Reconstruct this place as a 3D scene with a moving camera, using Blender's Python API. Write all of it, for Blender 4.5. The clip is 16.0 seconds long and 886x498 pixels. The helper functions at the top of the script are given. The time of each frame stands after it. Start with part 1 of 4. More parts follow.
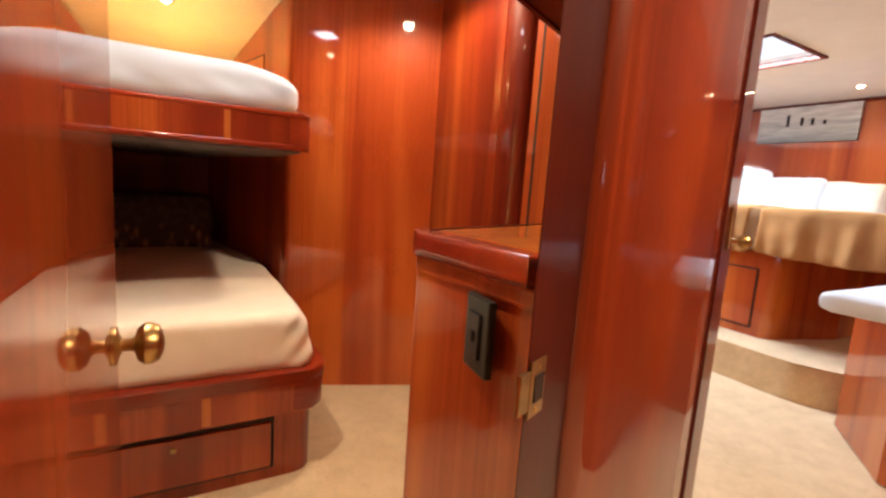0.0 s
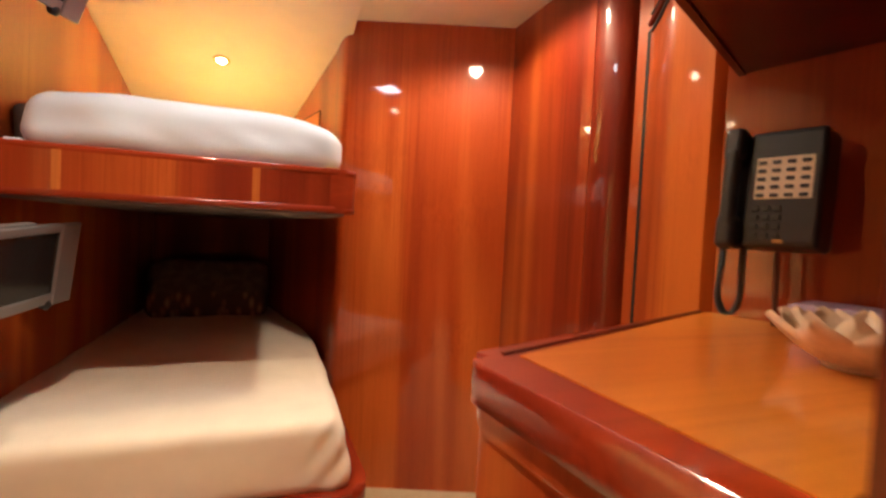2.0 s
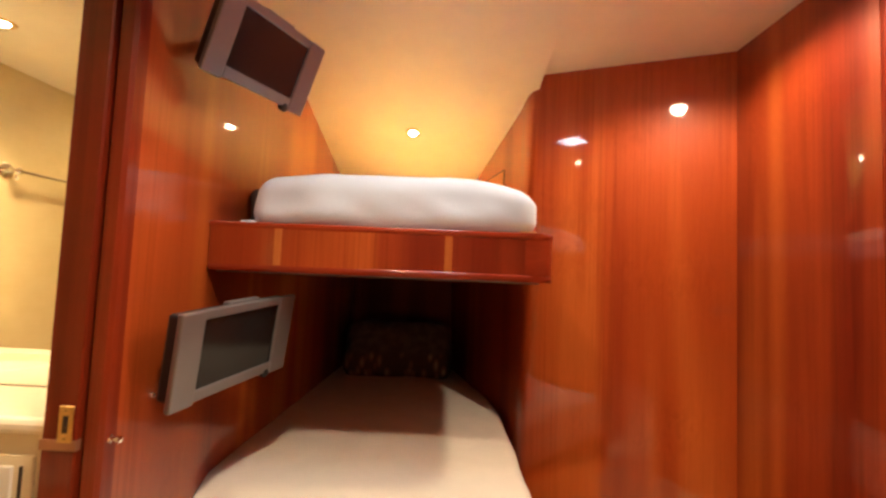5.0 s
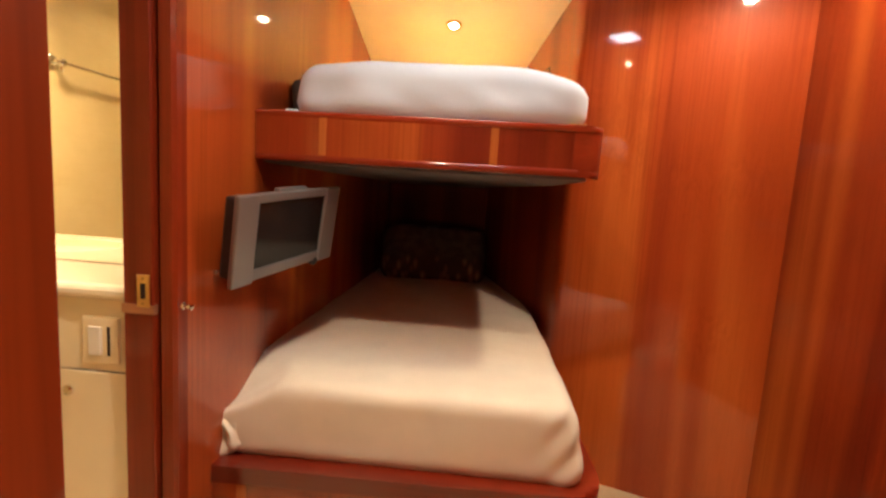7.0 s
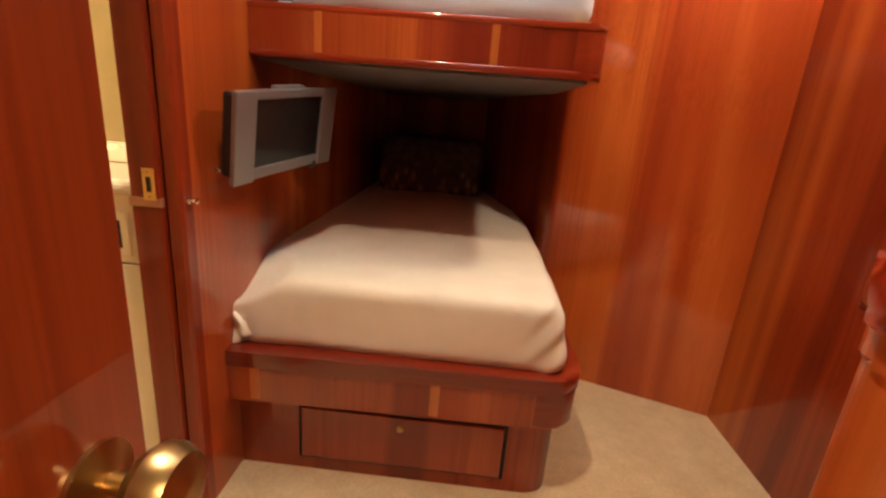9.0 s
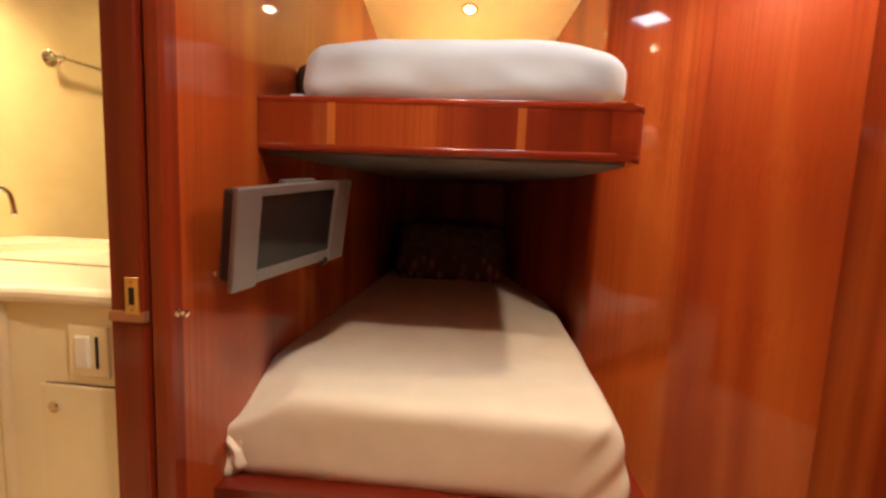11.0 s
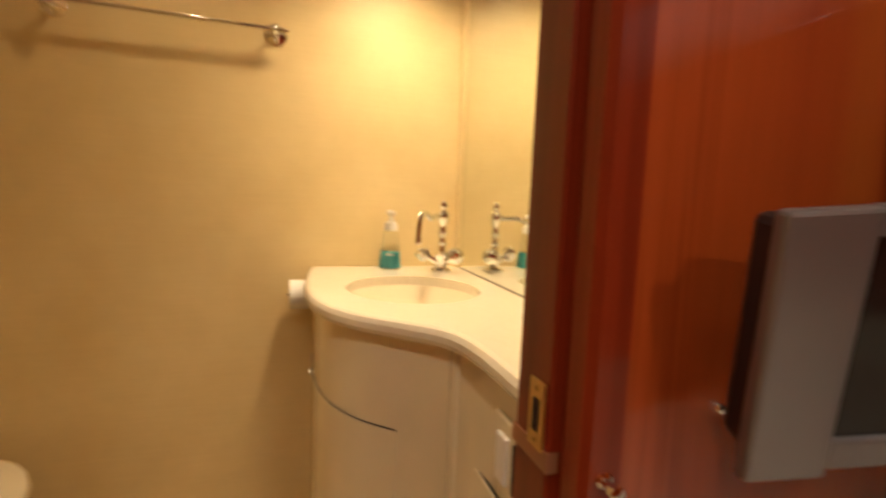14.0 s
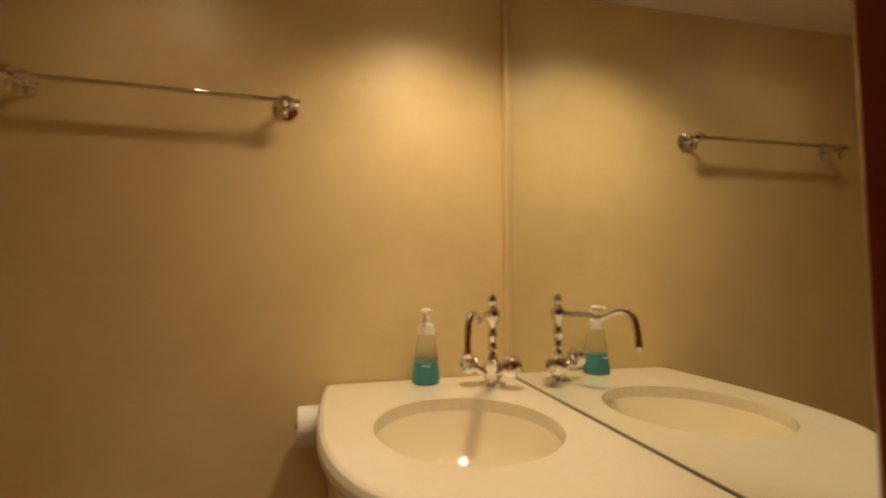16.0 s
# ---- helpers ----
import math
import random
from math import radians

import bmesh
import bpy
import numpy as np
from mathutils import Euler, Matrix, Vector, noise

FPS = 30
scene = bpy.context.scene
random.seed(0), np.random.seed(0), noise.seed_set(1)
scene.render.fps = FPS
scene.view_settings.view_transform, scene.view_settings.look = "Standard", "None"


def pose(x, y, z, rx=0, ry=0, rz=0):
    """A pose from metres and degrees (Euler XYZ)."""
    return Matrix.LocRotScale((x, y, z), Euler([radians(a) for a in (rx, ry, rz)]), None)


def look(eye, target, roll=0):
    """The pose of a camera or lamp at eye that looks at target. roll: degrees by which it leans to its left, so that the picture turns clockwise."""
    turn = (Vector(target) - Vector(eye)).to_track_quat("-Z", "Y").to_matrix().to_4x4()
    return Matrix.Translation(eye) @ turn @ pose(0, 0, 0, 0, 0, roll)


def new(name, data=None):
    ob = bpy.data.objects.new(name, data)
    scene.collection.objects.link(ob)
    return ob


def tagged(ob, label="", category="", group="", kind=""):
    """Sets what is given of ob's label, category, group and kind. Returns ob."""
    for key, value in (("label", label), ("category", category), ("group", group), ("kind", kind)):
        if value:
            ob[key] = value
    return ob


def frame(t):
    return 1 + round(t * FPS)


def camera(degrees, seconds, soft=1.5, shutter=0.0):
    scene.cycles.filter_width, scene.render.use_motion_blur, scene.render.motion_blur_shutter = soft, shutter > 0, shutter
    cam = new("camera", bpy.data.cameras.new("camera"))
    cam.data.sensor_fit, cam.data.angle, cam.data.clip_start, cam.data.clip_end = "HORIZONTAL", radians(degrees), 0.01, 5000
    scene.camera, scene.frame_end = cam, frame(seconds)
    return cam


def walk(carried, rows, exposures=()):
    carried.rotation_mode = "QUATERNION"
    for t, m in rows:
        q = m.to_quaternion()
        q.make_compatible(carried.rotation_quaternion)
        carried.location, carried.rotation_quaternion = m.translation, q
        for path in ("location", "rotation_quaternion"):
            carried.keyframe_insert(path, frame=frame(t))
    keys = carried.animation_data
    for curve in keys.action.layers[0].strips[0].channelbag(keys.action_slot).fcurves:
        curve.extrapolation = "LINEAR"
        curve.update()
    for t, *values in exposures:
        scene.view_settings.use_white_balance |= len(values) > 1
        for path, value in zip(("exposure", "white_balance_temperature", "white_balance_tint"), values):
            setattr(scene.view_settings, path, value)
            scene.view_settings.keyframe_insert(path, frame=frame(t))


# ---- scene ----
cam = camera(88.0, 16.0, soft=2.5, shutter=0.6)
PATH = [
    (0, (0.259, 0.447, 1.092), (1.248, 2.164, 0.82), 4.0),
    (0.5, (0.313, 0.531, 1.095), (1.244, 2.276, 0.793), 3.7),
    (1, (0.387, 0.613, 1.101), (1.143, 2.444, 0.828), 4.3),
    (1.5, (0.427, 0.68, 1.113), (1.099, 2.552, 0.901), 3.1),
    (2, (0.441, 0.793, 1.136), (1.142, 2.665, 1.07), 2.8),
    (2.5, (0.45, 0.88, 1.147), (1.016, 2.798, 1.17), 2.1),
    (3, (0.472, 0.938, 1.159), (0.948, 2.879, 1.231), 2.1),
    (3.5, (0.454, 0.967, 1.189), (0.783, 2.932, 1.363), 0.2),
    (4, (0.436, 0.972, 1.198), (0.62, 2.954, 1.388), 0.6),
    (6.5, (0.361, 0.979, 1.137), (0.212, 2.969, 1.001), 3.3),
    (7, (0.361, 0.969, 1.116), (0.227, 2.95, 0.88), 3.6),
    (7.5, (0.354, 0.951, 1.083), (0.257, 2.924, 0.765), 4.1),
    (8, (0.353, 0.937, 1.099), (0.294, 2.878, 0.62), 5.4),
    (8.5, (0.369, 0.93, 1.082), (0.291, 2.846, 0.514), 5.1),
    (9, (0.369, 0.926, 1.073), (0.272, 2.841, 0.506), 4.6),
    (11.5, (0.309, 1.205, 1.096), (0.043, 3.179, 0.912), 0.5),
    (12, (0.274, 1.34, 1.101), (-0.396, 3.21, 0.87), 2.3),
    (12.5, (0.192, 1.419, 1.087), (-0.831, 3.119, 0.837), 3.2),
    (13, (0.093, 1.49, 1.091), (-1.273, 2.934, 0.865), 3.8),
    (13.5, (0.076, 1.517, 1.09), (-1.538, 2.67, 0.834), 2.6),
    (14, (0.068, 1.623, 1.079), (-1.827, 2.233, 0.884), 2.3),
    (14.5, (0.069, 1.625, 1.08), (-1.888, 2.018, 0.944), 0.9),
    (15, (0.009, 1.641, 1.105), (-1.959, 2.008, 1.014), 1.0),
    (15.5, (-0.13, 1.633, 1.113), (-2.089, 2.032, 1.16), 1.4),
    (16, (-0.22, 1.632, 1.127), (-2.136, 2.175, 1.252), -0.0),
]
EXPOSURES = [(0.0, 0.35), (1.0, 0.25), (3.0, 0.25), (6.5, 0.15), (11.5, 0.05), (12.5, 0.0), (13.0, -0.15), (13.5, -0.45), (14.0, -0.8), (14.5, -1.0), (15.2, -1.3), (16.0, -1.8)]
walk(cam, [(t, look(eye, target, roll)) for t, eye, target, roll in PATH], EXPOSURES)


# ---- daylight above the deck hatches ----
world = bpy.data.worlds.new("sky")
scene.world = world
world.use_nodes = True
sky = world.node_tree.nodes.new("ShaderNodeTexSky")
sky.sky_type, sky.sun_disc = "NISHITA", False
sky.sun_elevation, sky.sun_rotation = radians(50), radians(200)
world.node_tree.links.new(sky.outputs[0], world.node_tree.nodes["Background"].inputs[0])
world.node_tree.nodes["Background"].inputs[1].default_value = 0.12
sun = new("sun", bpy.data.lights.new("sun", "SUN"))
sun.data.energy, sun.data.angle, sun.data.color = 3.0, radians(0.5), (1, 0.95, 0.88)
sun.matrix_world = look((0, 0, 9), (0.3, 2.2, 6.2))

WARM, HALOGEN, WHITE = (1.0, 0.74, 0.45), (1.0, 0.79, 0.55), (0.80, 0.90, 1.0)


def bulb(place, watts, cone=135, colour=WARM, blend=0.9, soft=0.032):
    """A recessed halogen: a wide soft-edged beam straight down."""
    ob = new("downlight_bulb", bpy.data.lights.new("downlight_bulb", "SPOT"))
    ob.data.energy, ob.data.spot_size, ob.data.spot_blend = watts, radians(cone), blend
    ob.data.shadow_soft_size, ob.data.color = soft, colour
    ob.location = place


def hatch_light(x, y, size, watts):
    ob = new("hatch_daylight", bpy.data.lights.new("hatch_daylight", "AREA"))
    ob.data.shape, ob.data.size, ob.data.energy, ob.data.color = "SQUARE", size, watts, WHITE
    ob.matrix_world = look((x, y, 2.048), (x, y, 0))


bulb((1.08, 2.16, 2.015), 45, 154, HALOGEN, 0.45)
bulb((0.19, 1.53, 2.015), 66, 128, HALOGEN, 0.8)
bulb((0.20, 3.13, 1.855), 44, 130, (1.0, 0.47, 0.09), 0.7)
bulb((-1.03, 1.89, 1.900), 98, 134, WARM, 1.0, 0.065)
bulb((-1.05, 1.30, 1.900), 7, 150, WARM, 0.9, 0.014)
bulb((1.15, 0.20, 2.015), 165, 150)
bulb((4.60, 2.02, 2.015), 14, 150)
bulb((4.75, 0.42, 2.015), 26, 150)
hatch_light(0.385, 1.93, 0.18, 2.2)
hatch_light(3.36, 2.19, 0.56, 38)
# added fill lamp, out of view, to brighten the master cabin's ceiling
port = new("master_fill_daylight", bpy.data.lights.new("master_fill_daylight", "AREA"))
port.data.shape, port.data.size, port.data.size_y, port.data.energy, port.data.color = "RECTANGLE", 1.0, 0.36, 42, WHITE
port.matrix_world = look((2.6, 4.27, 1.50), (2.6, 0, 1.20))


# ---- materials ----
def shader(name):
    m = bpy.data.materials.new(name)
    m.use_nodes = True
    return m, m.node_tree.nodes, m.node_tree.links, m.node_tree.nodes["Principled BSDF"]


def stretched_noise(nodes, links, scale, detail=4, rough=0.55, distort=0.0):
    tc, mp, nz = nodes.new("ShaderNodeTexCoord"), nodes.new("ShaderNodeMapping"), nodes.new("ShaderNodeTexNoise")
    mp.inputs["Scale"].default_value, mp.inputs["Location"].default_value = scale, (0.9, 0.3, 0.4)
    nz.inputs["Scale"].default_value, nz.inputs["Detail"].default_value = 1.0, detail
    nz.inputs["Roughness"].default_value, nz.inputs["Distortion"].default_value = rough, distort
    links.new(tc.outputs["Object"], mp.inputs[0])
    links.new(mp.outputs[0], nz.inputs["Vector"])
    return nz.outputs["Fac"]


def ramp(nodes, links, fac, stops):
    r = nodes.new("ShaderNodeValToRGB")
    el = r.color_ramp.elements
    while len(el) < len(stops):
        el.new(0.5)
    for e, (p, c) in zip(el, stops):
        e.position, e.color = p, (*c, 1)
    links.new(fac, r.inputs[0])
    return r.outputs[0]


def mixed(nodes, links, a, b, fac, mode="MIX"):
    m = nodes.new("ShaderNodeMix")
    m.data_type, m.blend_type = "RGBA", mode
    links.new(a, m.inputs[6])
    links.new(b, m.inputs[7])
    if isinstance(fac, float):
        m.inputs[0].default_value = fac
    else:
        links.new(fac, m.inputs[0])
    return m.outputs[2]


def bumped(nodes, links, height, strength, distance, target):
    b = nodes.new("ShaderNodeBump")
    b.inputs["Strength"].default_value, b.inputs["Distance"].default_value = strength, distance
    links.new(height, b.inputs["Height"])
    links.new(b.outputs[0], target.inputs["Normal"])


def wood(name, along, dark, mid, light, coat=1.0, gloss=0.055, rough=0.42, lines=0.55):
    """Varnished cherry: broad veneer leaves along one axis, growth lines in the pale leaves, fine pores."""
    m, n, l, p = shader(name)

    def run(across, length, detail=3, roughness=0.55, distort=0.6):
        scale = [across] * 3
        scale[along] = length
        return stretched_noise(n, l, scale, detail, roughness, distort)

    leaves = run(3.8, 0.24, 1.5, 0.45, 0.6)
    broad = ramp(n, l, leaves, [(0.36, dark), (0.46, mid), (0.54, mid), (0.66, light)])
    tint = ramp(n, l, run(1.6, 0.5, 2), [(0.35, (0.80, 0.72, 0.70)), (0.65, (1.08, 1.10, 1.10))])
    c = mixed(n, l, broad, tint, 0.55, "MULTIPLY")
    rings = ramp(n, l, run(62.0, 0.9, 2, 0.5, 0.9), [(0.36, (0.70, 0.60, 0.55)), (0.50, (0.98, 0.97, 0.96)), (0.64, (1.10, 1.16, 1.18))])
    where = ramp(n, l, run(3.3, 0.35, 2, 0.5, 0.7), [(0.46, (0.15, 0.15, 0.15)), (0.60, (1, 1, 1))])
    flat = n.new("ShaderNodeRGB")
    flat.outputs[0].default_value = (1, 1, 1, 1)
    c = mixed(n, l, c, mixed(n, l, flat.outputs[0], rings, where), lines, "MULTIPLY")
    curl = ramp(n, l, run(30.0, 11.0, 3, 0.6, 2.0), [(0.36, (0.86, 0.80, 0.77)), (0.62, (1.07, 1.09, 1.09))])
    patch = ramp(n, l, stretched_noise(n, l, [2.6, 2.6, 2.6], 2), [(0.45, (0, 0, 0)), (0.66, (0.8, 0.8, 0.8))])
    c = mixed(n, l, c, mixed(n, l, flat.outputs[0], curl, patch), 0.7, "MULTIPLY")
    pores = ramp(n, l, run(210.0, 7.0, 2, 0.6, 0.3), [(0.34, (0.82, 0.78, 0.75)), (0.55, (1.02, 1.02, 1.02))])
    c = mixed(n, l, c, pores, 0.35, "MULTIPLY")
    l.new(c, p.inputs["Base Color"])
    p.inputs["Roughness"].default_value, p.inputs["Specular IOR Level"].default_value = rough, 0.14
    p.inputs["Coat Weight"].default_value, p.inputs["Coat Roughness"].default_value = coat, gloss
    p.inputs["Coat IOR"].default_value = 1.58
    wave = stretched_noise(n, l, [2.5, 2.5, 2.5], 2)
    b = n.new("ShaderNodeBump")
    b.inputs["Strength"].default_value, b.inputs["Distance"].default_value = 0.03, 0.02
    l.new(wave, b.inputs["Height"])
    l.new(b.outputs[0], p.inputs["Coat Normal"])
    return m


def plain(name, colour, rough, metal=0.0, vary=0.08, scale=9.0, bump=0.0, bump_scale=200.0, coat=0.0, sheen=0.0):
    m, n, l, p = shader(name)
    nz = stretched_noise(n, l, [scale] * 3, 5)
    lo, hi = [tuple(min(1, c * k) for c in colour) for k in (1 - vary, 1 + vary)]
    l.new(ramp(n, l, nz, [(0.3, lo), (0.7, hi)]), p.inputs["Base Color"])
    p.inputs["Roughness"].default_value, p.inputs["Metallic"].default_value = rough, metal
    p.inputs["Coat Weight"].default_value, p.inputs["Sheen Weight"].default_value = coat, sheen
    if bump:
        bumped(n, l, stretched_noise(n, l, [bump_scale] * 3, 3), bump, 0.004, p)
    return m


D, M, L = (0.27, 0.034, 0.009), (0.38, 0.066, 0.013), (0.55, 0.145, 0.025)
cherry_z = wood("cherry_upright_grain", 2, D, M, L)
cherry_y = wood("cherry_grain_along_y", 1, D, M, L)
# the same cherry twice: lightened for the lit north wall, darkened for the dim east
cherry_lit = wood("cherry_lit_upright", 2, (0.29, 0.034, 0.009), (0.43, 0.068, 0.013), (0.61, 0.142, 0.026))
cherry_shaded = wood("cherry_shaded_upright", 2, (0.17, 0.018, 0.006), (0.26, 0.036, 0.009), (0.48, 0.115, 0.021))
cherry_door = wood("cherry_door", 2, (0.20, 0.024, 0.007), (0.27, 0.040, 0.009), (0.35, 0.064, 0.012), 1.0, 0.03)
cherry_panel = wood("cherry_corridor_panel", 2, (0.15, 0.017, 0.005), (0.21, 0.030, 0.007), (0.28, 0.048, 0.010), 1.0, 0.03)
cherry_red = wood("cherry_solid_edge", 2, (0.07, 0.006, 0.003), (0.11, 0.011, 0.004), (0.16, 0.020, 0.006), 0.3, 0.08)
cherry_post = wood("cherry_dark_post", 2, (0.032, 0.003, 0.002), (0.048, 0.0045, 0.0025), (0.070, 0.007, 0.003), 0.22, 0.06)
cherry_column = wood("cherry_half_round", 2, (0.10, 0.008, 0.003), (0.15, 0.014, 0.004), (0.21, 0.025, 0.007), 0.8)
cherry_edge = wood("cherry_solid_rail", 0, (0.24, 0.019, 0.005), (0.33, 0.032, 0.007), (0.42, 0.052, 0.011), 1.0, 0.09)
cherry_nose = wood("cherry_solid_nosing", 0, (0.15, 0.012, 0.004), (0.21, 0.020, 0.006), (0.28, 0.033, 0.009), 1.0, 0.10)
cherry_rail = wood("cherry_rail_veneer", 2, (0.19, 0.019, 0.006), (0.29, 0.040, 0.010), (0.42, 0.085, 0.017), 0.9, 0.09)
# jamb wood darkened part way for a shadow that falls on the doorway
cherry_jamb = wood("cherry_door_jamb", 2, (0.15, 0.015, 0.005), (0.22, 0.026, 0.007), (0.30, 0.043, 0.010), 0.5, 0.08)
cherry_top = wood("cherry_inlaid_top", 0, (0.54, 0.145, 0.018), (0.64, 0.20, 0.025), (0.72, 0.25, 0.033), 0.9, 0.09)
pale_veneer = wood("pale_veneer", 2, (0.42, 0.11, 0.022), (0.50, 0.14, 0.03), (0.56, 0.17, 0.035))
gap_dark = plain("dark_gap", (0.02, 0.008, 0.005), 0.8)
headliner = plain("cream_headliner", (0.80, 0.72, 0.60), 0.75, vary=0.03, bump=0.15, bump_scale=300)
master_liner = plain("white_headliner", (0.85, 0.82, 0.72), 0.8, vary=0.03, bump=0.15, bump_scale=300)
sheet_white = plain("white_cotton", (0.64, 0.73, 0.86), 0.9, vary=0.02, bump=0.08, bump_scale=420, sheen=0.2)
sheet_beige = plain("ivory_cotton", (0.79, 0.72, 0.61), 0.9, vary=0.04, bump=0.10, bump_scale=420, sheen=0.2)
tan_cover = plain("tan_quilt", (0.38, 0.19, 0.065), 0.85, vary=0.12, scale=5, bump=0.3, bump_scale=60)
silver = plain("silver_plastic", (0.27, 0.265, 0.28), 0.32, metal=0.65, vary=0.03)
screen_black = plain("black_screen", (0.012, 0.013, 0.014), 0.12)
black_plastic = plain("black_plastic", (0.015, 0.016, 0.018), 0.35, vary=0.1)
grey_plate = plain("dark_grey_plate", (0.020, 0.024, 0.020), 0.35)
label_card = plain("cream_card", (0.78, 0.68, 0.52), 0.6, vary=0.05)
brass = plain("brushed_brass", (0.72, 0.50, 0.22), 0.28, metal=1.0, vary=0.1, scale=30)
old_brass = plain("aged_brass", (0.42, 0.28, 0.12), 0.3, metal=1.0, vary=0.25, scale=25)
chrome = plain("polished_chrome", (0.85, 0.84, 0.82), 0.06, metal=1.0, vary=0.02)
cream_lacquer = plain("cream_lacquer", (0.84, 0.75, 0.54), 0.22, vary=0.03, coat=1.0)
white_plastic = plain("white_plastic", (0.82, 0.80, 0.74), 0.35, vary=0.02)
porcelain = plain("cream_porcelain", (0.80, 0.71, 0.52), 0.12, vary=0.02, coat=0.5)
frosted = plain("frosted_acrylic", (0.9, 0.92, 0.95), 0.5, vary=0.02)
sheet = frosted.node_tree.nodes.new("ShaderNodeBsdfTranslucent")
sheet.inputs["Color"].default_value = (0.92, 0.95, 1.0, 1)
frosted.node_tree.links.new(sheet.outputs[0], frosted.node_tree.nodes["Material Output"].inputs["Surface"])


def carpet_material():
    m, n, l, p = shader("cut_pile_carpet")
    big, tuft = stretched_noise(n, l, [7.0] * 3, 6, 0.7), stretched_noise(n, l, [170.0] * 3, 4, 0.75)
    base = ramp(n, l, big, [(0.3, (0.57, 0.42, 0.24)), (0.7, (0.76, 0.60, 0.38))])
    pile = ramp(n, l, tuft, [(0.3, (0.7, 0.68, 0.64)), (0.65, (1.05, 1.05, 1.05))])
    l.new(mixed(n, l, base, pile, 0.8, "MULTIPLY"), p.inputs["Base Color"])
    p.inputs["Roughness"].default_value, p.inputs["Sheen Weight"].default_value = 0.95, 0.4
    bumped(n, l, tuft, 0.6, 0.006, p)
    return m


def wallpaper_material():
    m, n, l, p = shader("cream_grasscloth")
    reed, cloud = stretched_noise(n, l, [7.0, 7.0, 190.0], 3, 0.6), stretched_noise(n, l, [5.0] * 3, 4)
    base = ramp(n, l, cloud, [(0.3, (0.68, 0.53, 0.27)), (0.7, (0.76, 0.61, 0.33))])
    thread = ramp(n, l, reed, [(0.35, (0.975, 0.97, 0.96)), (0.65, (1.02, 1.02, 1.02))])
    l.new(mixed(n, l, base, thread, 0.55, "MULTIPLY"), p.inputs["Base Color"])
    p.inputs["Roughness"].default_value = 0.42
    bumped(n, l, reed, 0.06, 0.002, p)
    return m


def marble_material():
    m, n, l, p = shader("cream_marble")
    vein, cloud = stretched_noise(n, l, [9.0] * 3, 6, 0.6, 2.2), stretched_noise(n, l, [3.0] * 3, 3)
    base = ramp(n, l, cloud, [(0.3, (0.84, 0.78, 0.62)), (0.7, (0.88, 0.83, 0.70))])
    lines = ramp(n, l, vein, [(0.46, (1, 1, 1)), (0.5, (0.93, 0.89, 0.82)), (0.54, (1, 1, 1))])
    l.new(mixed(n, l, base, lines, 0.28, "MULTIPLY"), p.inputs["Base Color"])
    p.inputs["Roughness"].default_value, p.inputs["Coat Weight"].default_value = 0.18, 0.5
    return m


def print_material():
    """A dark cushion cover with a faint all-over print and a band of pale petals along its lower half."""
    m, n, l, p = shader("flower_print")
    tc, vo, sp = n.new("ShaderNodeTexCoord"), n.new("ShaderNodeTexVoronoi"), n.new("ShaderNodeSeparateXYZ")
    mp = n.new("ShaderNodeMapping")
    mp.inputs["Scale"].default_value = (26, 9, 11)
    l.new(tc.outputs["Object"], mp.inputs[0])
    l.new(mp.outputs[0], vo.inputs["Vector"])
    vo.inputs["Scale"].default_value = 1.0
    l.new(tc.outputs["Object"], sp.inputs[0])
    petals = ramp(n, l, vo.outputs["Distance"], [(0.14, (0.42, 0.31, 0.22)), (0.34, (0.24, 0.14, 0.10)), (0.50, (0.09, 0.07, 0.06))])
    faint = ramp(n, l, stretched_noise(n, l, [22.0] * 3, 3), [(0.4, (0.085, 0.075, 0.068)), (0.62, (0.15, 0.125, 0.105))])
    mr = n.new("ShaderNodeMapRange")
    mr.inputs["From Min"].default_value, mr.inputs["From Max"].default_value = 0.765, 0.735
    l.new(sp.outputs[2], mr.inputs[0])
    l.new(mixed(n, l, faint, petals, mr.outputs[0]), p.inputs["Base Color"])
    p.inputs["Roughness"].default_value = 0.85
    return m


def sea_photo_material():
    """A grey seascape print: pale sky, dark low hills, rippled water."""
    m, n, l, p = shader("seascape_print")
    tc, sp = n.new("ShaderNodeTexCoord"), n.new("ShaderNodeSeparateXYZ")
    mr = n.new("ShaderNodeMapRange")
    mr.inputs["From Min"].default_value, mr.inputs["From Max"].default_value = 1.69, 2.0
    l.new(tc.outputs["Object"], sp.inputs[0])
    l.new(sp.outputs[2], mr.inputs[0])
    base = ramp(n, l, mr.outputs[0], [(0.0, (0.14, 0.14, 0.13)), (0.2, (0.34, 0.33, 0.30)), (0.42, (0.50, 0.48, 0.43)), (0.52, (0.38, 0.37, 0.35)), (0.62, (0.55, 0.53, 0.48)), (1.0, (0.66, 0.64, 0.58))])
    ripple = ramp(n, l, stretched_noise(n, l, [6, 6, 40], 4), [(0.35, (0.7, 0.7, 0.7)), (0.65, (1.15, 1.15, 1.15))])
    l.new(mixed(n, l, base, ripple, 0.8, "MULTIPLY"), p.inputs["Base Color"])
    p.inputs["Roughness"].default_value = 0.4
    return m


def mirror_material():
    m, n, l, p = shader("mirror_silver")
    p.inputs["Base Color"].default_value = (0.86, 0.88, 0.84, 1)
    p.inputs["Metallic"].default_value, p.inputs["Roughness"].default_value = 1.0, 0.0
    return m


def glass_material(name, colour):
    m, n, l, p = shader(name)
    p.inputs["Base Color"].default_value = (*colour, 1)
    p.inputs["Roughness"].default_value, p.inputs["Transmission Weight"].default_value = 0.03, 1.0
    p.inputs["IOR"].default_value = 1.3
    return m


